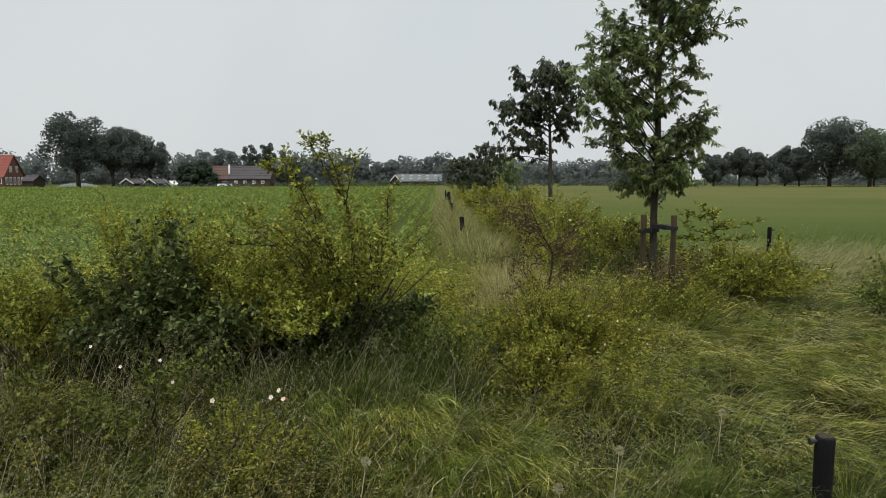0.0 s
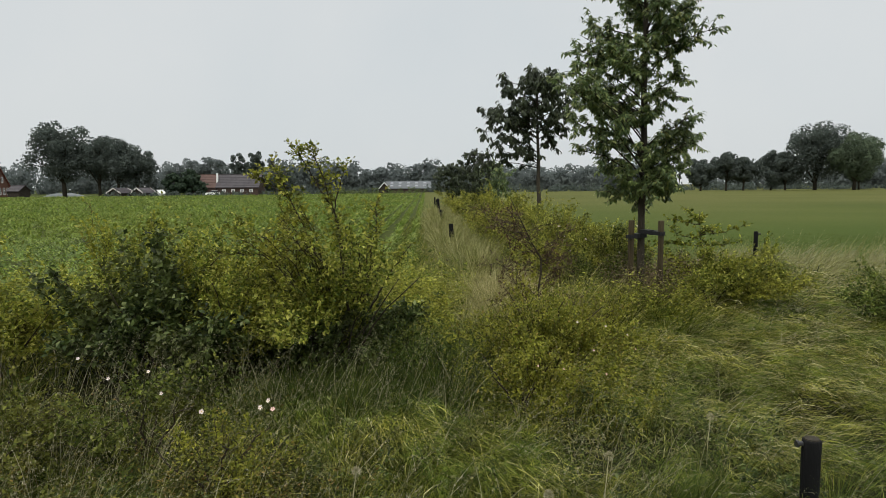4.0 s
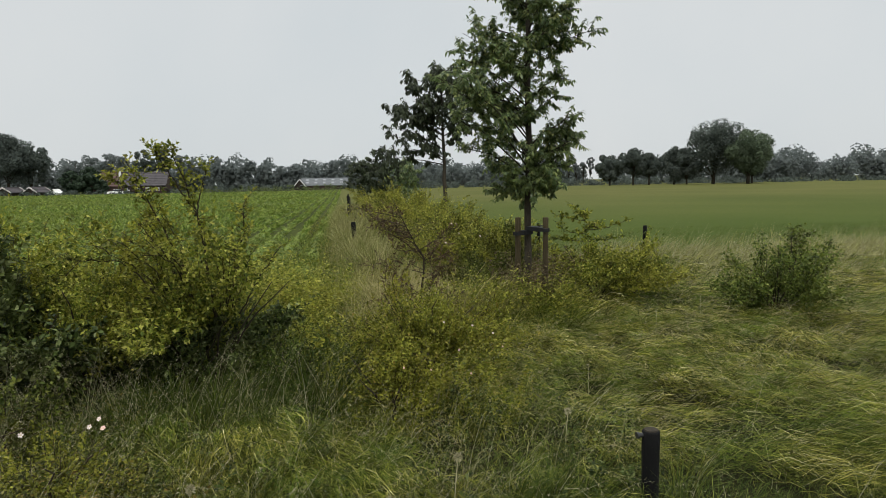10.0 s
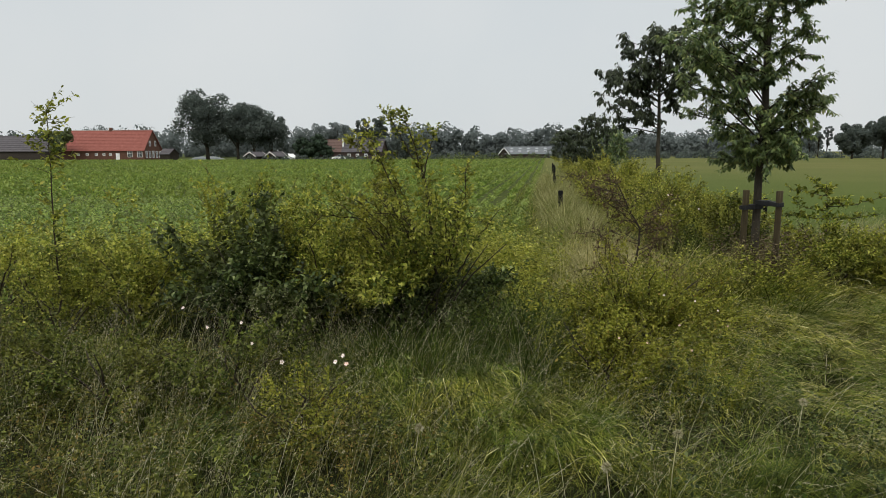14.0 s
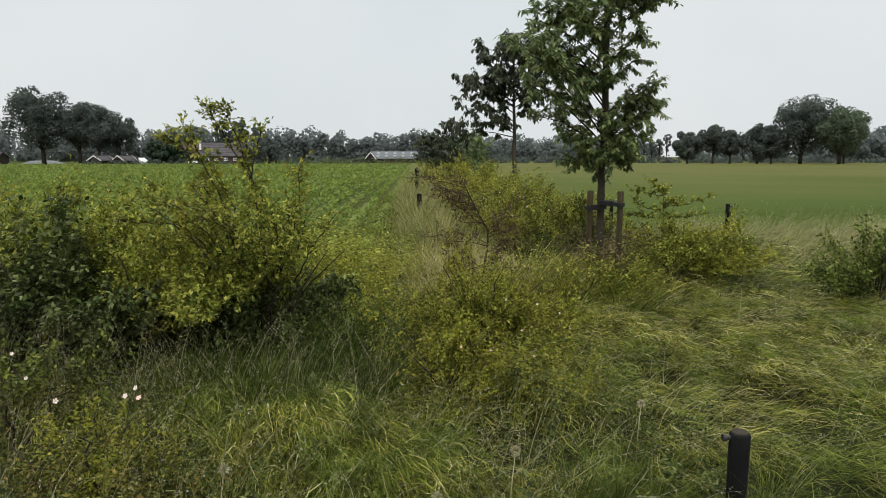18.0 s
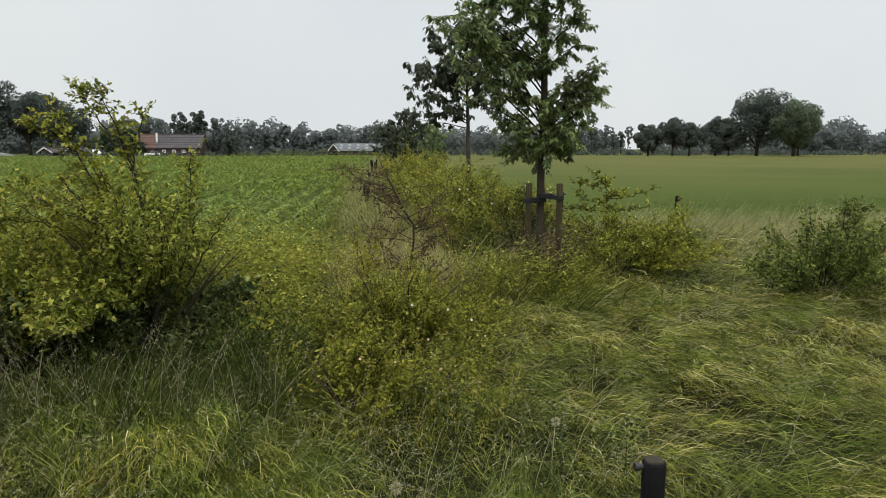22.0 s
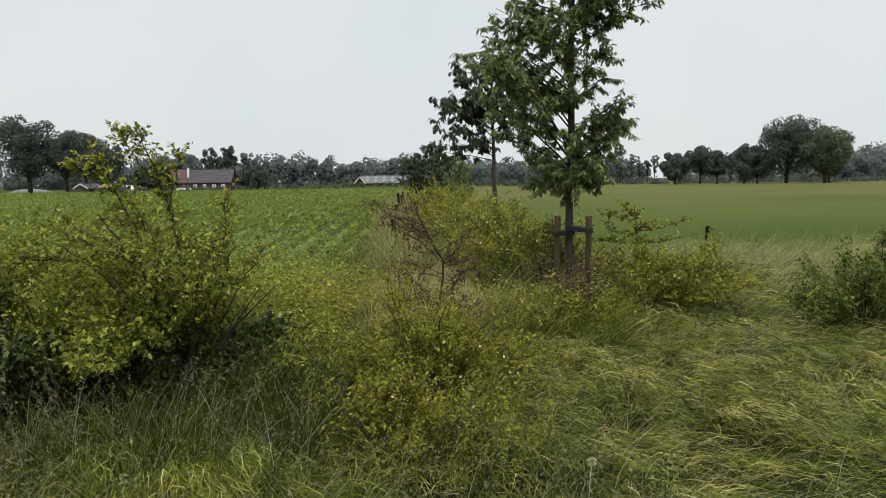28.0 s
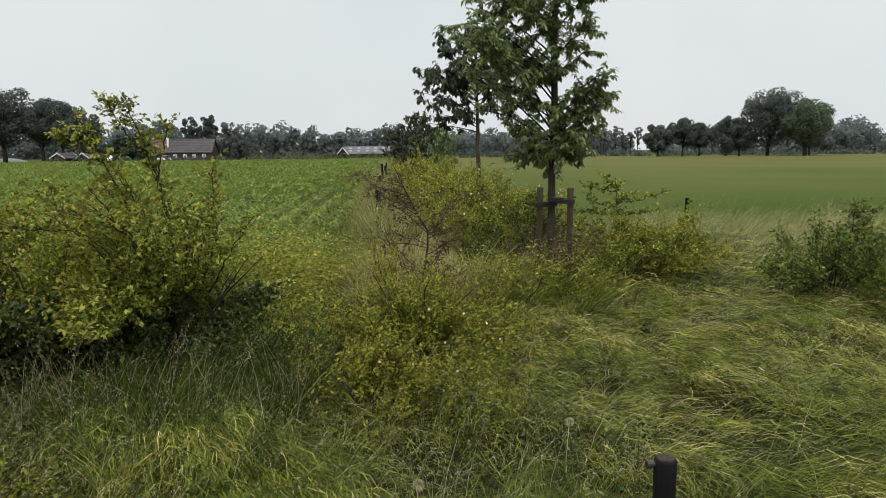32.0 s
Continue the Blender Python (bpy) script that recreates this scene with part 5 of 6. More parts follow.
near_post = thing("fence_post", 2.165, 3.46, float(ground_z(2.165, 3.46)), "short dark tarred fence post with a black insulator", "post")
round_post(near_post, "pole", 0.055, -0.1, 0.582, M["post"], 5, 14)
bm = bmesh.new()
bmesh.ops.create_cone(bm, cap_ends=True, segments=14, radius1=0.046, radius2=0.043, depth=0.007, matrix=Matrix.Translation((0, 0, 0.5855)))
part("end_grain", bm, M["bark"], near_post, "weathered brown sawn top")
bm = bmesh.new()
bmesh.ops.create_cone(bm, cap_ends=True, segments=10, radius1=0.016, radius2=0.013, depth=0.045, matrix=Matrix.Translation((-0.065, 0, 0.555)) @ Euler((0, radians(90), 0)).to_matrix().to_4x4())
bmesh.ops.create_cone(bm, cap_ends=True, segments=10, radius1=0.021, radius2=0.021, depth=0.014, matrix=Matrix.Translation((-0.088, 0, 0.555)) @ Euler((0, radians(90), 0)).to_matrix().to_4x4())
part("insulator", bm, M["plastic"], near_post, "black plastic ring insulator")

row_posts = [(0.6, 17.8), (0.55, 27.4), (0.62, 34.7), (0.68, 41.0), (0.7, 50.0), (0.7, 60.0)]
for k, (px, py) in enumerate(row_posts):
    o = thing("fence_post", px, py, 0, "dark round fence post in dry grass along the path", "post", "posts along the path")
    round_post(o, "pole", 0.065, -0.1, (1.07, 1.12, 1.45, 1.2, 1.1, 1.1)[k], M["post"], 10 + k, lean=((-0.05, -0.05, -0.10, -0.03, 0, 0)[k], 0))
field_posts = [(7.26, 14.23, 1.03), (11.8, 11.8, 1.1), (5.1, 15.6, 1.05)]
for k, (px, py, hh) in enumerate(field_posts):
    o = thing("fence_post", px, py, 0, "dark round fence post at the meadow edge", "post", "posts at the meadow edge")
    round_post(o, "pole", 0.045, -0.1, hh, M["post"], 20 + k)
    bm = bmesh.new()
    bmesh.ops.create_cone(bm, cap_ends=True, segments=8, radius1=0.02, radius2=0.016, depth=0.06, matrix=Matrix.Translation((0.075, 0, hh - 0.06)) @ Euler((0, radians(90), 0)).to_matrix().to_4x4())
    part("insulator", bm, M["plastic"], o, "black plastic insulator")

# dried flower heads in the verge


def dry_umbel(x, y, h, lean, seed):
    """A thin dead stalk with a round bristly seed head."""
    r = np.random.default_rng(seed)
    z = float(ground_z(x, y))
    o = thing("dried_seed_head", x, y, z, "dried round seed head on a thin pale stalk", "plant", "dried seed heads")
    line = [(0, 0, -0.02), (lean * 0.3, 0, h * 0.5), (lean, 0, h)]
    part_np("stalk", tube(line, [0.004, 0.003, 0.0025], 5), M["seed"], o, smooth=True)
    d = unit(r.normal(0, 1, (160, 3)) + np.array([0, 0, 0.4]))
    at = np.array([lean, 0, h]) + d * 0.012
    part_np("head", leaf_arrays(at, d, 0.022 * r.uniform(0.7, 1.2, 160), 0.22, 0.0, 0.2), M["seed"], o)


for k, (ux, uy, uh, ul) in enumerate([(0.92, 3.5, 0.47, 0.03), (0.55, 3.1, 0.42, -0.04), (-0.6, 3.3, 0.5, 0.05), (1.9, 4.3, 0.4, 0.02)]):
    dry_umbel(ux, uy, uh, ul, 400 + k)
log = thing("cut_stump", 0.5, 14.9, 0, "short weathered stump in dry grass beside the path", "stump")
round_post(log, "stump_wood", 0.11, -0.05, 0.42, M["stake"], 44, lean=(-0.08, 0))

# ---- far trees ----


def crown_arrays(r, blobs, n, size):
    """Clumps of leaves on the skins of many small balls; blobs rows of x, y, z, radius."""
    w = blobs[:, 3] ** 2
    who = r.choice(len(blobs), n, p=w / w.sum())
    d = unit(r.normal(0, 1, (n, 3)) + np.array([0, 0, 0.25]))
    P = blobs[who, :3] + d * blobs[who, 3:4] * r.uniform(0.72, 1.08, (n, 1))
    side = unit(np.cross(d + r.normal(0, 0.28, (n, 3)), r.normal(0, 1, (n, 3))))
    other = unit(np.cross(side, d + r.normal(0, 0.2, (n, 3))))
    s = size * r.uniform(0.5, 1.3, (n, 1))
    v = np.stack([P - side * s, P + other * s * 0.7 + d * s * 0.2, P + side * s, P - other * s * 0.7 - d * s * 0.2], 1).reshape(-1, 3)
    i = np.arange(n)[:, None] * 4
    return v, np.concatenate([i + np.array([[0, 1, 2]]), i + np.array([[0, 2, 3]])], 0)


def blobs_of(r, n, rx, ry, z0, z1, flat=0.0, lump=(0.18, 0.34)):
    """Balls that fill a crown, smaller towards its edge."""
    d = unit(r.normal(0, 1, (n, 3)))
    rad = r.uniform(0, 1, n) ** 0.45
    mid, half = (z0 + z1) / 2, (z1 - z0) / 2
    c = d * rad[:, None] * np.array([rx, ry, half]) * 0.9
    c[:, 2] += mid
    low = c[:, 2] < mid
    c[low, :2] *= 1 - flat
    return np.concatenate([c, (np.minimum(rx, half) * r.uniform(lump[0], lump[1], n))[:, None]], 1)


def far_tree_thing(name, x, y, h, rx, z0, mat, label, seed, n=2600, size=0.42, balls=34, trunk=0.35, group="", category="tree"):
    r = np.random.default_rng(seed)
    top = thing(name, x, y, 0, label, category, group)
    zs = np.linspace(-0.2, h * 0.75, 7)
    line = np.stack([r.normal(0, 0.12, 7) * zs / h * 3, r.normal(0, 0.1, 7), zs], 1)
    line[0, :2] = 0
    part_np("trunk", tube(line, trunk * (1 - 0.75 * np.linspace(0, 1, 7)), 8), M["bark"], top, smooth=True)
    bl = blobs_of(r, balls, rx, rx, z0, h)
    for b in bl[:9]:
        part_np("limb", tube(np.stack([(0, 0, max(1.0, z0 * 0.8)), b[:3] * [0.5, 0.5, 0.8], b[:3]]), [trunk * 0.35, trunk * 0.22, 0.05], 5), M["bark"], top)
    part_np("crown", crown_arrays(r, bl, n, size), mat, top)
    return top


g = "group of large trees left of the farm track"
far_tree_thing("large_oak", -98.2, 182, 20.6, 9.4, 4.4, M["hazed_oak"], "tall dark broad-crowned oak at the field edge", 201, 14000, 0.3, 90, 0.6, g)
far_tree_thing("large_oak", -89.7, 184, 16.4, 6.4, 3.8, M["hazed_oak"], "dark rounded oak at the field edge", 202, 8500, 0.29, 60, 0.45, g)
far_tree_thing("large_oak", -84.6, 184, 16.6, 6.6, 3.8, M["hazed_oak"], "dark rounded oak at the field edge", 203, 8500, 0.29, 60, 0.45, g)
far_tree_thing("large_oak", -80.2, 186, 14.0, 5.2, 3.0, M["hazed_oak"], "dark lower oak at the end of the group", 204, 7000, 0.29, 50, 0.4, g)
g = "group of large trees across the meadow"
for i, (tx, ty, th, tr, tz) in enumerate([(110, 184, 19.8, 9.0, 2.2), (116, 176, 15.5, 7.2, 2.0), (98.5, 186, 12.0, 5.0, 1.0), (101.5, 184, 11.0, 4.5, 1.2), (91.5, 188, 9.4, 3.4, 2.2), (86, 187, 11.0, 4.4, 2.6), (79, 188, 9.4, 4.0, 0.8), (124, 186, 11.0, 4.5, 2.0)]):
    far_tree_thing("large_oak" if i < 2 else "field_tree", tx, ty, th, tr, tz, M["oak_light"] if i == 1 else M["hazed_oak"], ("very tall dark broad oak across the meadow", "broad green oak standing before a taller one")[i] if i < 2 else "dark rounded tree at the meadow's far edge", 210 + i, 14000 if i < 2 else 6500, 0.3, 90 if i < 2 else 48, 0.55 if i < 2 else 0.3, g)
g = "row of tall thin trees beyond the meadow"
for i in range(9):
    far_tree_thing("poplar", 78 + i * 3.4 + (i % 3) * 0.7, 262 + (i % 2) * 3, 11.0 + (i * 37 % 5) * 0.5, 1.8, 3.0, M["hazed_wood"], "tall thin open-crowned tree in a distant row", 230 + i, 1200, 0.3, 22, 0.22, g)

# trees about the farms
far_tree_thing("garden_tree", -147, 182, 11.5, 5.2, 2.0, M["pale_tree"], "light green garden tree before the red-roofed farmhouse", 240, 2200, 0.4, 26, 0.3)
g = "conifers beside the low barn"
for i, (tx, th, tr) in enumerate([(-63.5, 7.6, 3.2), (-67.0, 6.2, 2.8), (-60.5, 5.6, 2.4)]):
    far_tree_thing("conifer", tx, 178, th, tr, 0.3, M["conifer"], "broad dark conifer beside the low barn", 245 + i, 3000, 0.27, 34, 0.25, g)
far_tree_thing("round_tree", -38.8, 182, 6.8, 3.3, 0.3, M["hazed_oak"], "dark round bush-like tree beside the barn", 250, 3000, 0.28, 34, 0.25)
g = "trees behind the low barn"
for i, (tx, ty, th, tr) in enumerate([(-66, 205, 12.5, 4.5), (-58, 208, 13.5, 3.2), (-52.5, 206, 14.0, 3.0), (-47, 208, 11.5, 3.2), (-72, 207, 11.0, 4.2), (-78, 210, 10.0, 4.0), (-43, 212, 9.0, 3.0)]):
    far_tree_thing("tall_tree", tx, ty, th, tr, 2.5, M["hazed_wood"] if i in (0, 3, 4, 5, 6) else M["hazed_oak"], "tall narrow tree behind the low barn", 255 + i, 3200, 0.28, 36, 0.3, g)


def woods(name, spans, mat, label, seed, clump=0.68, per=760):
    """A belt of far trees grown together: spans of (x0, x1, y, top height, step)."""
    r = np.random.default_rng(seed)
    made = []
    for x0, x1, y, top, step in spans:
        for x in np.arange(x0, x1, step):
            h = top * r.uniform(0.78, 1.06)
            rad = step * r.uniform(0.9, 1.4)
            b = blobs_of(r, 26, rad, 4.0, -1.5, h, 0.0, (0.26, 0.44))
            b[:, 0] += x + r.normal(0, step * 0.3)
            b[:, 1] += y + r.normal(0, 5)
            made.append(crown_arrays(r, b, per, clump))
    return tagged(part_np(name, join(made), mat), label, "woods", kind="stuff")


woods("far_woods", [(-330, -150, 300, 15, 7), (-150, -44, 290, 13.0, 6), (-46, -24, 258, 13.0, 5), (-26, -12, 262, 10.0, 4.5), (-12, 10, 262, 11.3, 5), (10, 80, 285, 10.5, 6), (80, 120, 320, 11.0, 6), (120, 185, 250, 13.5, 6), (185, 330, 280, 15.5, 7), (-30, 120, 340, 13.0, 7)], M["hazed_wood"], "distant grey-green belt of woods", 300)
woods("far_woods", [(-330, -40, 310, 9, 5), (-48, 10, 275, 7.5, 4), (8, 120, 330, 8, 5), (120, 330, 290, 9, 5)], M["hazed_wood"], "lower grey-green undergrowth of the distant woods", 304, 0.8, 260)
woods("field_hedge", [(-80, -62, 176, 2.0, 2.0), (-62, -40, 177, 1.5, 1.6), (-38, -16, 215, 2.4, 2.2), (0, 22, 228, 2.6, 2.2)], M["hazed_oak"], "low dark hedge at the far edge of the field", 301, 0.3, 150)
woods("meadow_hedge", [(14, 132, 214, 2.6, 2.2), (128, 200, 210, 2.0, 3)], M["hazed_oak"], "low dark hedge along the far edge of the meadow", 302, 0.36, 150)
woods("edge_shrubs", [(-36, -14, 205, 2.0, 3.2), (-12, 0, 222, 1.9, 2.8)], M["pale_tree"], "scattered light green shrubs before the woods", 303, 0.3, 130)

# ---- farm buildings ----
M["roof_red"] = surface("red_clay_roof", [(0.3, (0.145, 0.046, 0.036)), (0.55, (0.19, 0.060, 0.046)), (0.8, (0.24, 0.085, 0.066))], 1.2, 0.75, 0.3, fine=8, per_object=0.15)
M["roof_dark"] = surface("dark_roof_sheet", [(0.3, (0.050, 0.045, 0.048)), (0.7, (0.085, 0.077, 0.080))], 1.0, 0.75, 0.3, per_object=0.1)
M["roof_brown"] = surface("brown_roof", [(0.3, (0.075, 0.048, 0.040)), (0.7, (0.115, 0.072, 0.06))], 1.0, 0.75, 0.3, per_object=0.1)
M["roof_grey"] = surface("grey_fibre_roof", [(0.3, (0.095, 0.102, 0.106)), (0.7, (0.14, 0.148, 0.152))], 0.8, 0.7, 0.3, per_object=0.12)
M["skylight"] = surface("pale_skylight", [(0.3, (0.16, 0.17, 0.178)), (0.7, (0.24, 0.25, 0.26))], 2.0, 0.4, 0.1)
M["brick"] = surface("brown_brickwork", [(0.3, (0.085, 0.042, 0.030)), (0.7, (0.15, 0.078, 0.055))], 3.0, 0.85, 0.4, fine=10)
M["barn_wall"] = surface("dark_brown_brickwork", [(0.3, (0.050, 0.034, 0.028)), (0.7, (0.085, 0.058, 0.046))], 3.0, 0.85, 0.4, fine=10)
M["white_paint"] = surface("white_paint", [(0.3, (0.72, 0.72, 0.70)), (0.7, (0.82, 0.82, 0.80))], 3.0, 0.5, 0.1)
M["glass"] = surface("dark_window_glass", [(0.3, (0.02, 0.025, 0.03)), (0.7, (0.05, 0.06, 0.065))], 2.0, 0.12, 0.02)
M["timber"] = surface("dark_timber", [(0.3, (0.025, 0.020, 0.016)), (0.7, (0.060, 0.050, 0.040))], 3.0, 0.8, 0.3)
M["sheeting_pale"] = surface("pale_ridge_tiles", [(0.3, (0.50, 0.46, 0.43)), (0.7, (0.62, 0.58, 0.55))], 2.0, 0.7, 0.2)
M["sheeting"] = surface("pale_plastic_sheeting", [(0.3, (0.095, 0.105, 0.10)), (0.7, (0.15, 0.16, 0.155))], 0.5, 0.5, 0.4)


def box_bm(bm, x0, x1, y0, y1, z0, z1):
    bmesh.ops.create_cube(bm, size=1, matrix=Matrix.Translation(((x0 + x1) / 2, (y0 + y1) / 2, (z0 + z1) / 2)) @ Matrix.Diagonal((x1 - x0, y1 - y0, z1 - z0, 1)))


def gable_house(name, x, y, turn, length, depth, eave, ridge, wall, roof, label, category="house", over=0.35, rows=9, group="", ridge_mat=None, boards=None):
    """Walls with gable ends under a pitched roof laid in courses; local x along the ridge, front towards -y."""
    o = thing(name, x, y, 0, label, category, group, turn=turn)
    L, D = length / 2, depth / 2
    bm = bmesh.new()
    ring = [(-L, -D), (L, -D), (L, D), (-L, D)]
    lo = [bm.verts.new((a, b, -0.2)) for a, b in ring]
    hi = [bm.verts.new((a, b, eave)) for a, b in ring]
    ra, rb = bm.verts.new((-L, 0, ridge - 0.1)), bm.verts.new((L, 0, ridge - 0.1))
    for k in (0, 2):
        bm.faces.new((lo[k], lo[(k + 1) % 4], hi[(k + 1) % 4], hi[k]))
    bm.faces.new((lo[1], lo[2], hi[2], rb, hi[1]))
    bm.faces.new((lo[3], lo[0], hi[0], ra, hi[3]))
    part("wall", bm, wall, o)
    for sgn in (-1, 1):
        bm = bmesh.new()
        drop = (ridge - eave) / D
        line = []
        for k in range(rows):
            ya, yb = (D + over) * k / rows, (D + over) * (k + 1) / rows
            line += [(sgn * ya, ridge - drop * ya + 0.06), (sgn * yb, ridge - drop * yb + 0.13)]
        line += [(sgn * (D + over), ridge - drop * (D + over) - 0.06), (0, ridge - 0.06)]
        ends = [[bm.verts.new((a, b, c)) for b, c in line] for a in (-L - over, L + over)]
        m = len(line)
        for k in range(m):
            bm.faces.new((ends[0][k], ends[0][(k + 1) % m], ends[1][(k + 1) % m], ends[1][k]))
        bm.faces.new(ends[0])
        bm.faces.new(ends[1][::-1])
        bmesh.ops.recalc_face_normals(bm, faces=bm.faces[:])
        part("roof", bm, roof, o)
    bm = bmesh.new()
    box_bm(bm, -L - over, L + over, -0.14, 0.14, ridge + 0.02, ridge + 0.16)
    bmesh.ops.bevel(bm, geom=bm.edges[:], offset=0.04, segments=1, affect="EDGES")
    part("ridge_cap", bm, ridge_mat or roof, o)
    if boards:
        rise, run = (ridge - eave), D
        for end in (-1, 1):
            for sgn in (-1, 1):
                bm = bmesh.new()
                ya, yb = 0.02 * sgn, (D + over) * sgn
                xa = end * (L + over + 0.04)
                low = ridge - rise / run * (D + over)
                for off in (-0.03, 0.03):
                    bm.faces.new([bm.verts.new(q) for q in ((xa + off, ya, ridge - 0.15), (xa + off, yb, low - 0.15), (xa + off, yb, low + 0.2), (xa + off, ya, ridge + 0.2))])
                bmesh.ops.bridge_loops(bm, edges=bm.edges[:])
                part("bargeboard", bm, boards, o, "pale painted bargeboard")
    return o


def window(parent, x, y, z, w, h, side="front"):
    """A white frame round dark panes with a cross bar, set on the wall."""
    fr = bmesh.new()
    t = 0.12
    for a0, a1, b0, b1 in ((-w / 2, w / 2, h - t, h), (-w / 2, w / 2, 0, t), (-w / 2, -w / 2 + t, t, h - t), (w / 2 - t, w / 2, t, h - t), (-0.04, 0.04, t, h - t), (-w / 2 + t, w / 2 - t, h * 0.6, h * 0.6 + 0.08)):
        if side == "front":
            box_bm(fr, x + a0, x + a1, y - 0.08, y + 0.02, z + b0, z + b1)
        else:
            box_bm(fr, x - 0.02, x + 0.08, y + a0, y + a1, z + b0, z + b1)
    f = part("window", fr, M["white_paint"], parent, "white-framed window")
    pb = bmesh.new()
    if side == "front":
        box_bm(pb, x - w / 2 + 0.05, x + w / 2 - 0.05, y - 0.03, y + 0.02, z + 0.05, z + h - 0.05)
    else:
        box_bm(pb, x - 0.02, x + 0.03, y - w / 2 + 0.05, y + w / 2 - 0.05, z + 0.05, z + h - 0.05)
    part("pane", pb, M["glass"], f)


# the large red-roofed farmhouse
farm = gable_house("farmhouse", -137.3, 194, 4, 27, 11, 3.2, 9.3, M["brick"], M["roof_red"], "large brick farmhouse with a long red roof and white windows", rows=14, ridge_mat=M["sheeting_pale"])
for wx in (12.2, 9.0):
    window(farm, wx, -5.5, 0.9, 1.6, 1.9)
for wx in (-8.0, -5.0, -2.0, 0.5, 2.6):
    window(farm, wx, -5.5, 1.4, 0.9, 0.7)
for wy in (-3.9, -1.9, 0.2, 2.3, 4.2):
    window(farm, 13.5, wy, 0.7, 1.1, 2.1, "side")
for wy in (-1.6, 1.6):
    window(farm, 13.5, wy, 4.3, 1.1, 1.7, "side")
bm = bmesh.new()
box_bm(bm, 4.4, 5.6, -5.6, -5.48, 0.0, 2.1)
part("door", bm, M["white_paint"], farm, "white front door")
bm = bmesh.new()
box_bm(bm, -0.4, 0.4, -0.4, 0.4, 8.8, 10.2)
part("chimney", bm, M["brick"], farm)
gable_house("long_barn", -176, 202, 3, 40, 14, 3.0, 8.0, M["timber"], M["roof_dark"], "long dark-roofed barn beside the farmhouse", "barn", rows=8)
gable_house("cart_shed", -116.5, 192, -20, 4.5, 3.5, 2.0, 3.4, M["timber"], M["roof_dark"], "small dark timber shed beside the farmhouse", "shed", rows=4)
# the low barn behind the conifers
low_barn = gable_house("low_barn", -50.5, 182, 1, 10.9, 8, 2.5, 5.75, M["barn_wall"], M["roof_dark"], "low brick barn with a dark grey roof", "barn", rows=8)
gable_house("low_barn", -59.4, 182, 1, 6.2, 8, 2.5, 5.75, M["barn_wall"], M["roof_brown"], "low brick barn with a dull red-brown roof", "barn", rows=8)
for wx in (-3.6, -1.2, 1.2, 3.6):
    window(low_barn, wx, -4.0, 1.0, 0.9, 0.8)
bm = bmesh.new()
box_bm(bm, -0.2, 0.2, -0.3, 0.3, 3.0, 6.1)
ch = thing("chimney_stack", -56.15, 179.5, 0, "tall white chimney between the two roofs", "chimney")
part("shaft", bm, M["white_paint"], ch)
for sx, sw, sm, lab in ((-80.5, 5.0, "roof_dark", "small dark timber shed at the field edge"), (-74.5, 4.2, "roof_dark", "small grey-roofed shed at the field edge")):
    gable_house("field_shed", sx, 176, 62, 3.6, sw, 1.2, 2.3, M["timber"], M[sm], lab, "shed", rows=4, group="sheds at the field edge", boards=M["sheeting_pale"])
gable_house("white_tent", -69.5, 174, 70, 1.8, 1.8, 1.0, 1.7, M["white_paint"], M["white_paint"], "small white garden tent at the field edge", "tent", rows=3)
# the long grey barn at the end of the crop field
gb = gable_house("grey_barn", -6.2, 236, 0, 15.5, 11, 1.5, 3.9, M["barn_wall"], M["roof_grey"], "long low barn with a light grey roof and skylights", "barn", rows=7)
gable_house("barn_wing", -14.5, 233, 90, 5.0, 3.6, 1.4, 3.5, M["timber"], M["roof_grey"], "small grey-roofed barn with a white-edged gable", "barn", rows=4, boards=M["white_paint"])
for k in range(5):
    for j in range(2):
        bm = bmesh.new()
        yy, dz = (-1.6 - 2.2 * j), 2.4 / 5.5
        z_at = 3.9 - dz * (1.6 + 2.2 * j)
        bmesh.ops.create_cube(bm, size=1, matrix=Matrix.Translation((-5.8 + k * 2.9, yy, z_at + 0.14)) @ Euler((math.atan(dz), 0, 0)).to_matrix().to_4x4() @ Matrix.Diagonal((1.0, 1.1, 0.06, 1)))
        part("skylight", bm, M["skylight"], gb)
bm = bmesh.new()
bm_pts = [(-7.9, -5.6, 1.0), (-7.9, 5.6, 1.0), (-7.9, 0, 3.7)]
for off in (0.0, -0.1):
    bm.faces.new([bm.verts.new((a + off, b, c)) for a, b, c in bm_pts])
part("gable_board", bm, M["white_paint"], gb, "white boarded gable")
# pale covered heap beside the farm track
mound = np.linspace(-1, 1, 40)
MX, MY = np.meshgrid(mound, np.linspace(-1, 1, 12))
mv = np.stack([MX.ravel() * 5.5, MY.ravel() * 2.4, 1.0 * np.clip(1 - MX.ravel() ** 4, 0, 1) * np.clip(1 - MY.ravel() ** 2, 0, 1) ** 0.6 + 0.06 * waves(MX.ravel() * 9, MY.ravel() * 5, 4.0)], 1)
mi = (np.arange(11)[:, None] * 40 + np.arange(39)[None]).ravel()[:, None]
heap = thing("covered_heap", -108, 200, 0, "low heap covered with pale plastic sheeting", "heap")
part_np("cover", (mv, mi + np.array([[0, 1, 41, 40]])), M["sheeting"], heap, smooth=True)

# white car parked before the low barn


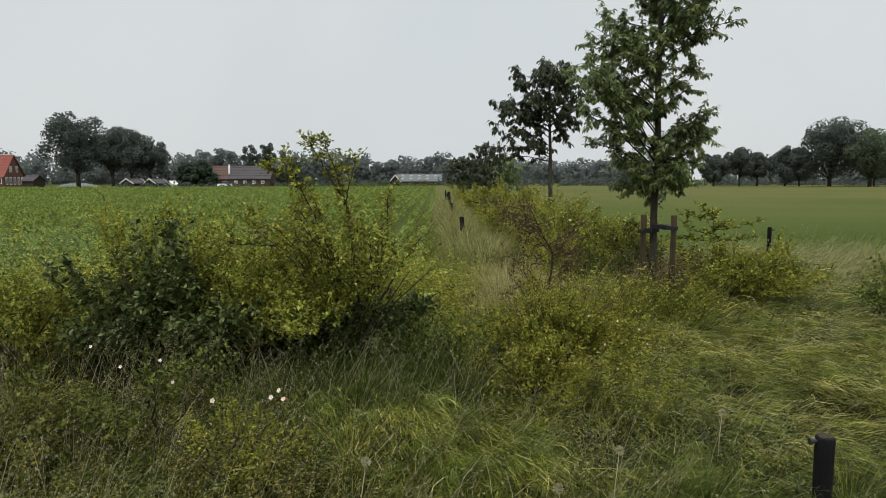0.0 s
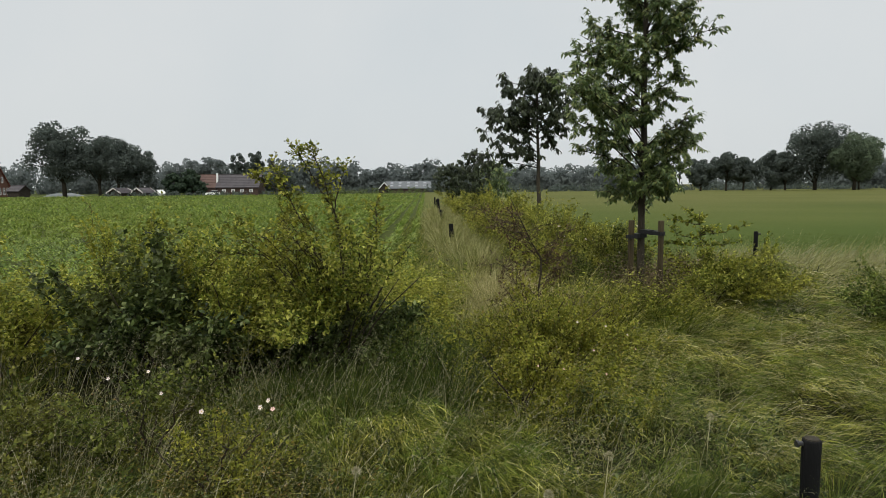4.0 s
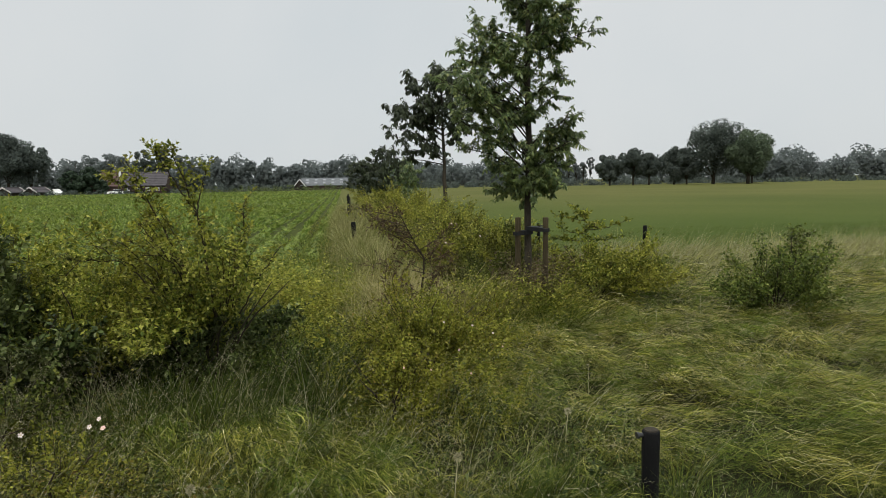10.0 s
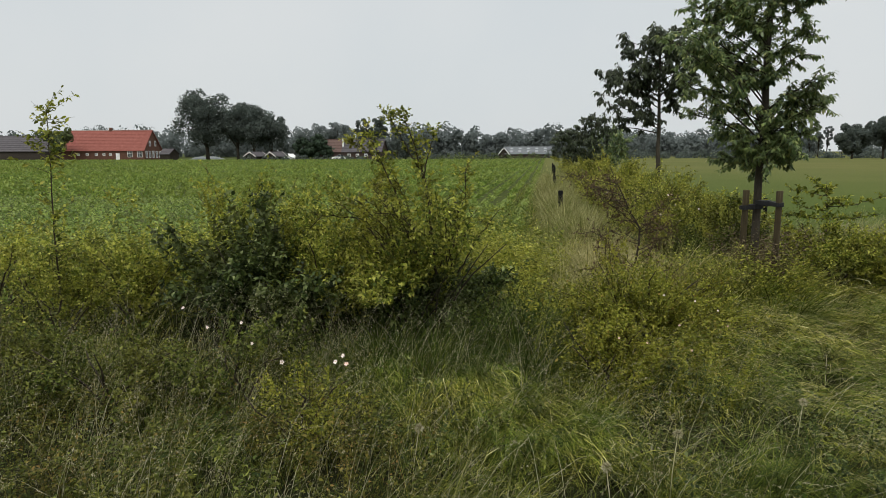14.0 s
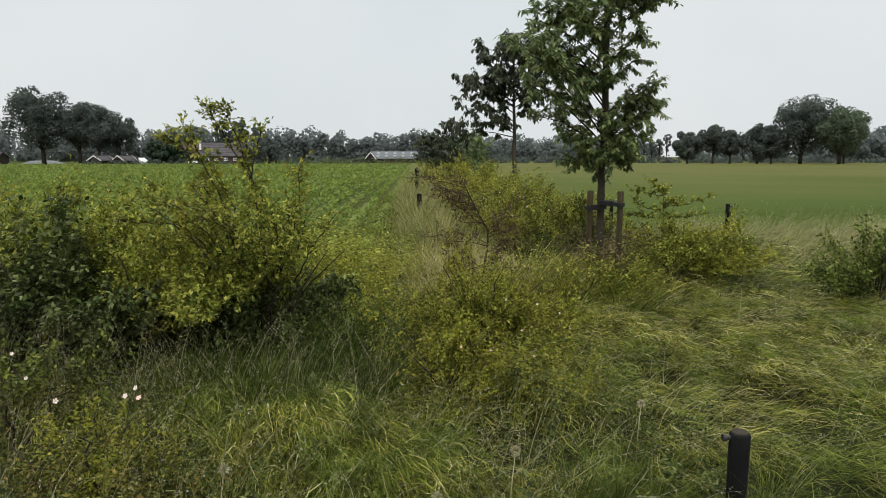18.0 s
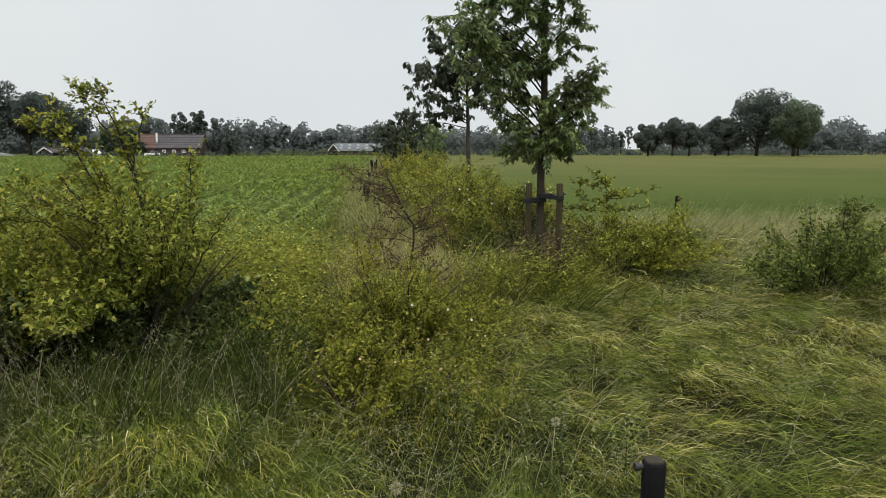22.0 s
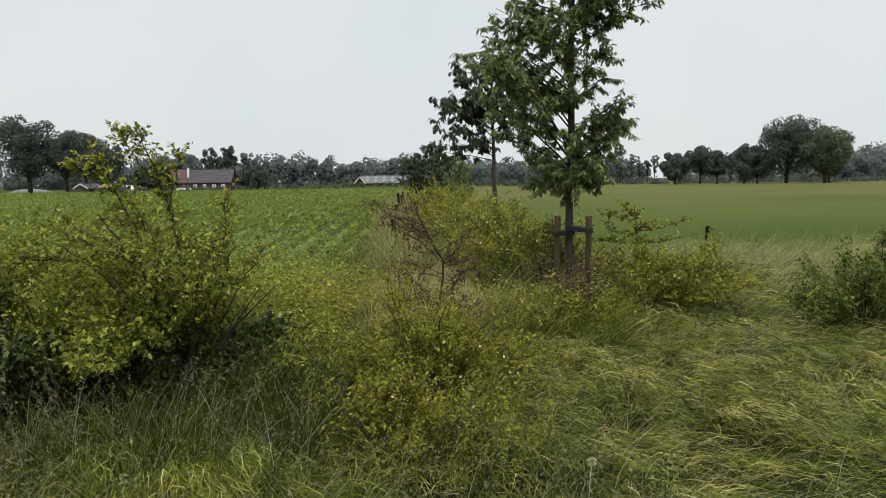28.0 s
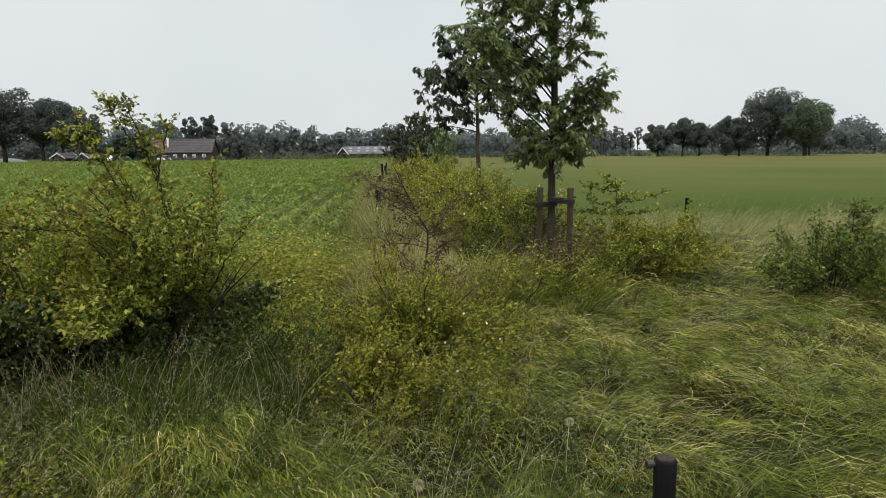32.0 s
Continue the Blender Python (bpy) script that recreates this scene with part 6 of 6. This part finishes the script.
def small_car(x, y, turn):
    car = thing("parked_car", x, y, 0, "small white car parked before the low barn", "car", turn=turn)
    bm = bmesh.new()
    side = [(-2.0, 0.35), (-2.0, 0.8), (-1.75, 0.95), (-0.95, 1.0), (1.6, 1.0), (1.95, 0.85), (2.0, 0.35)]
    a = [bm.verts.new((p, -0.82, q)) for p, q in side]
    b = [bm.verts.new((p, 0.82, q)) for p, q in side]
    for k in range(len(side)):
        bm.faces.new((a[k], a[(k + 1) % len(side)], b[(k + 1) % len(side)], b[k]))
    bm.faces.new(a[::-1])
    bm.faces.new(b)
    bmesh.ops.recalc_face_normals(bm, faces=bm.faces[:])
    bmesh.ops.bevel(bm, geom=bm.edges[:], offset=0.06, segments=2, affect="EDGES")
    part("body", bm, M["white_paint"], car)
    bm = bmesh.new()
    bmesh.ops.create_cube(bm, size=1, matrix=Matrix.Translation((0.2, 0, 1.22)) @ Matrix.Diagonal((2.1, 1.4, 0.46, 1)))
    for v in bm.verts:
        if v.co.z > 1.3:
            v.co.x = 0.2 + (v.co.x - 0.2) * 0.72
            v.co.y *= 0.86
    part("windows", bm, M["glass"], car, "dark glass")
    bm = bmesh.new()
    bmesh.ops.create_cube(bm, size=1, matrix=Matrix.Translation((0.2, 0, 1.47)) @ Matrix.Diagonal((1.55, 1.22, 0.05, 1)))
    bmesh.ops.bevel(bm, geom=bm.edges[:], offset=0.02, segments=1, affect="EDGES")
    part("roof", bm, M["white_paint"], car)
    for wx in (-1.25, 1.25):
        for wy in (-0.75, 0.75):
            bm = bmesh.new()
            bmesh.ops.create_cone(bm, cap_ends=True, segments=16, radius1=0.31, radius2=0.31, depth=0.2, matrix=Matrix.Translation((wx, wy, 0.31)) @ Euler((radians(90), 0, 0)).to_matrix().to_4x4())
            w = part("wheel", bm, M["strap"], car)
            bm = bmesh.new()
            bmesh.ops.create_cone(bm, cap_ends=True, segments=12, radius1=0.18, radius2=0.18, depth=0.22, matrix=Matrix.Translation((wx, wy, 0.31)) @ Euler((radians(90), 0, 0)).to_matrix().to_4x4())
            part("rim", bm, M["wire"], w)


small_car(-56.6, 177.2, 8)
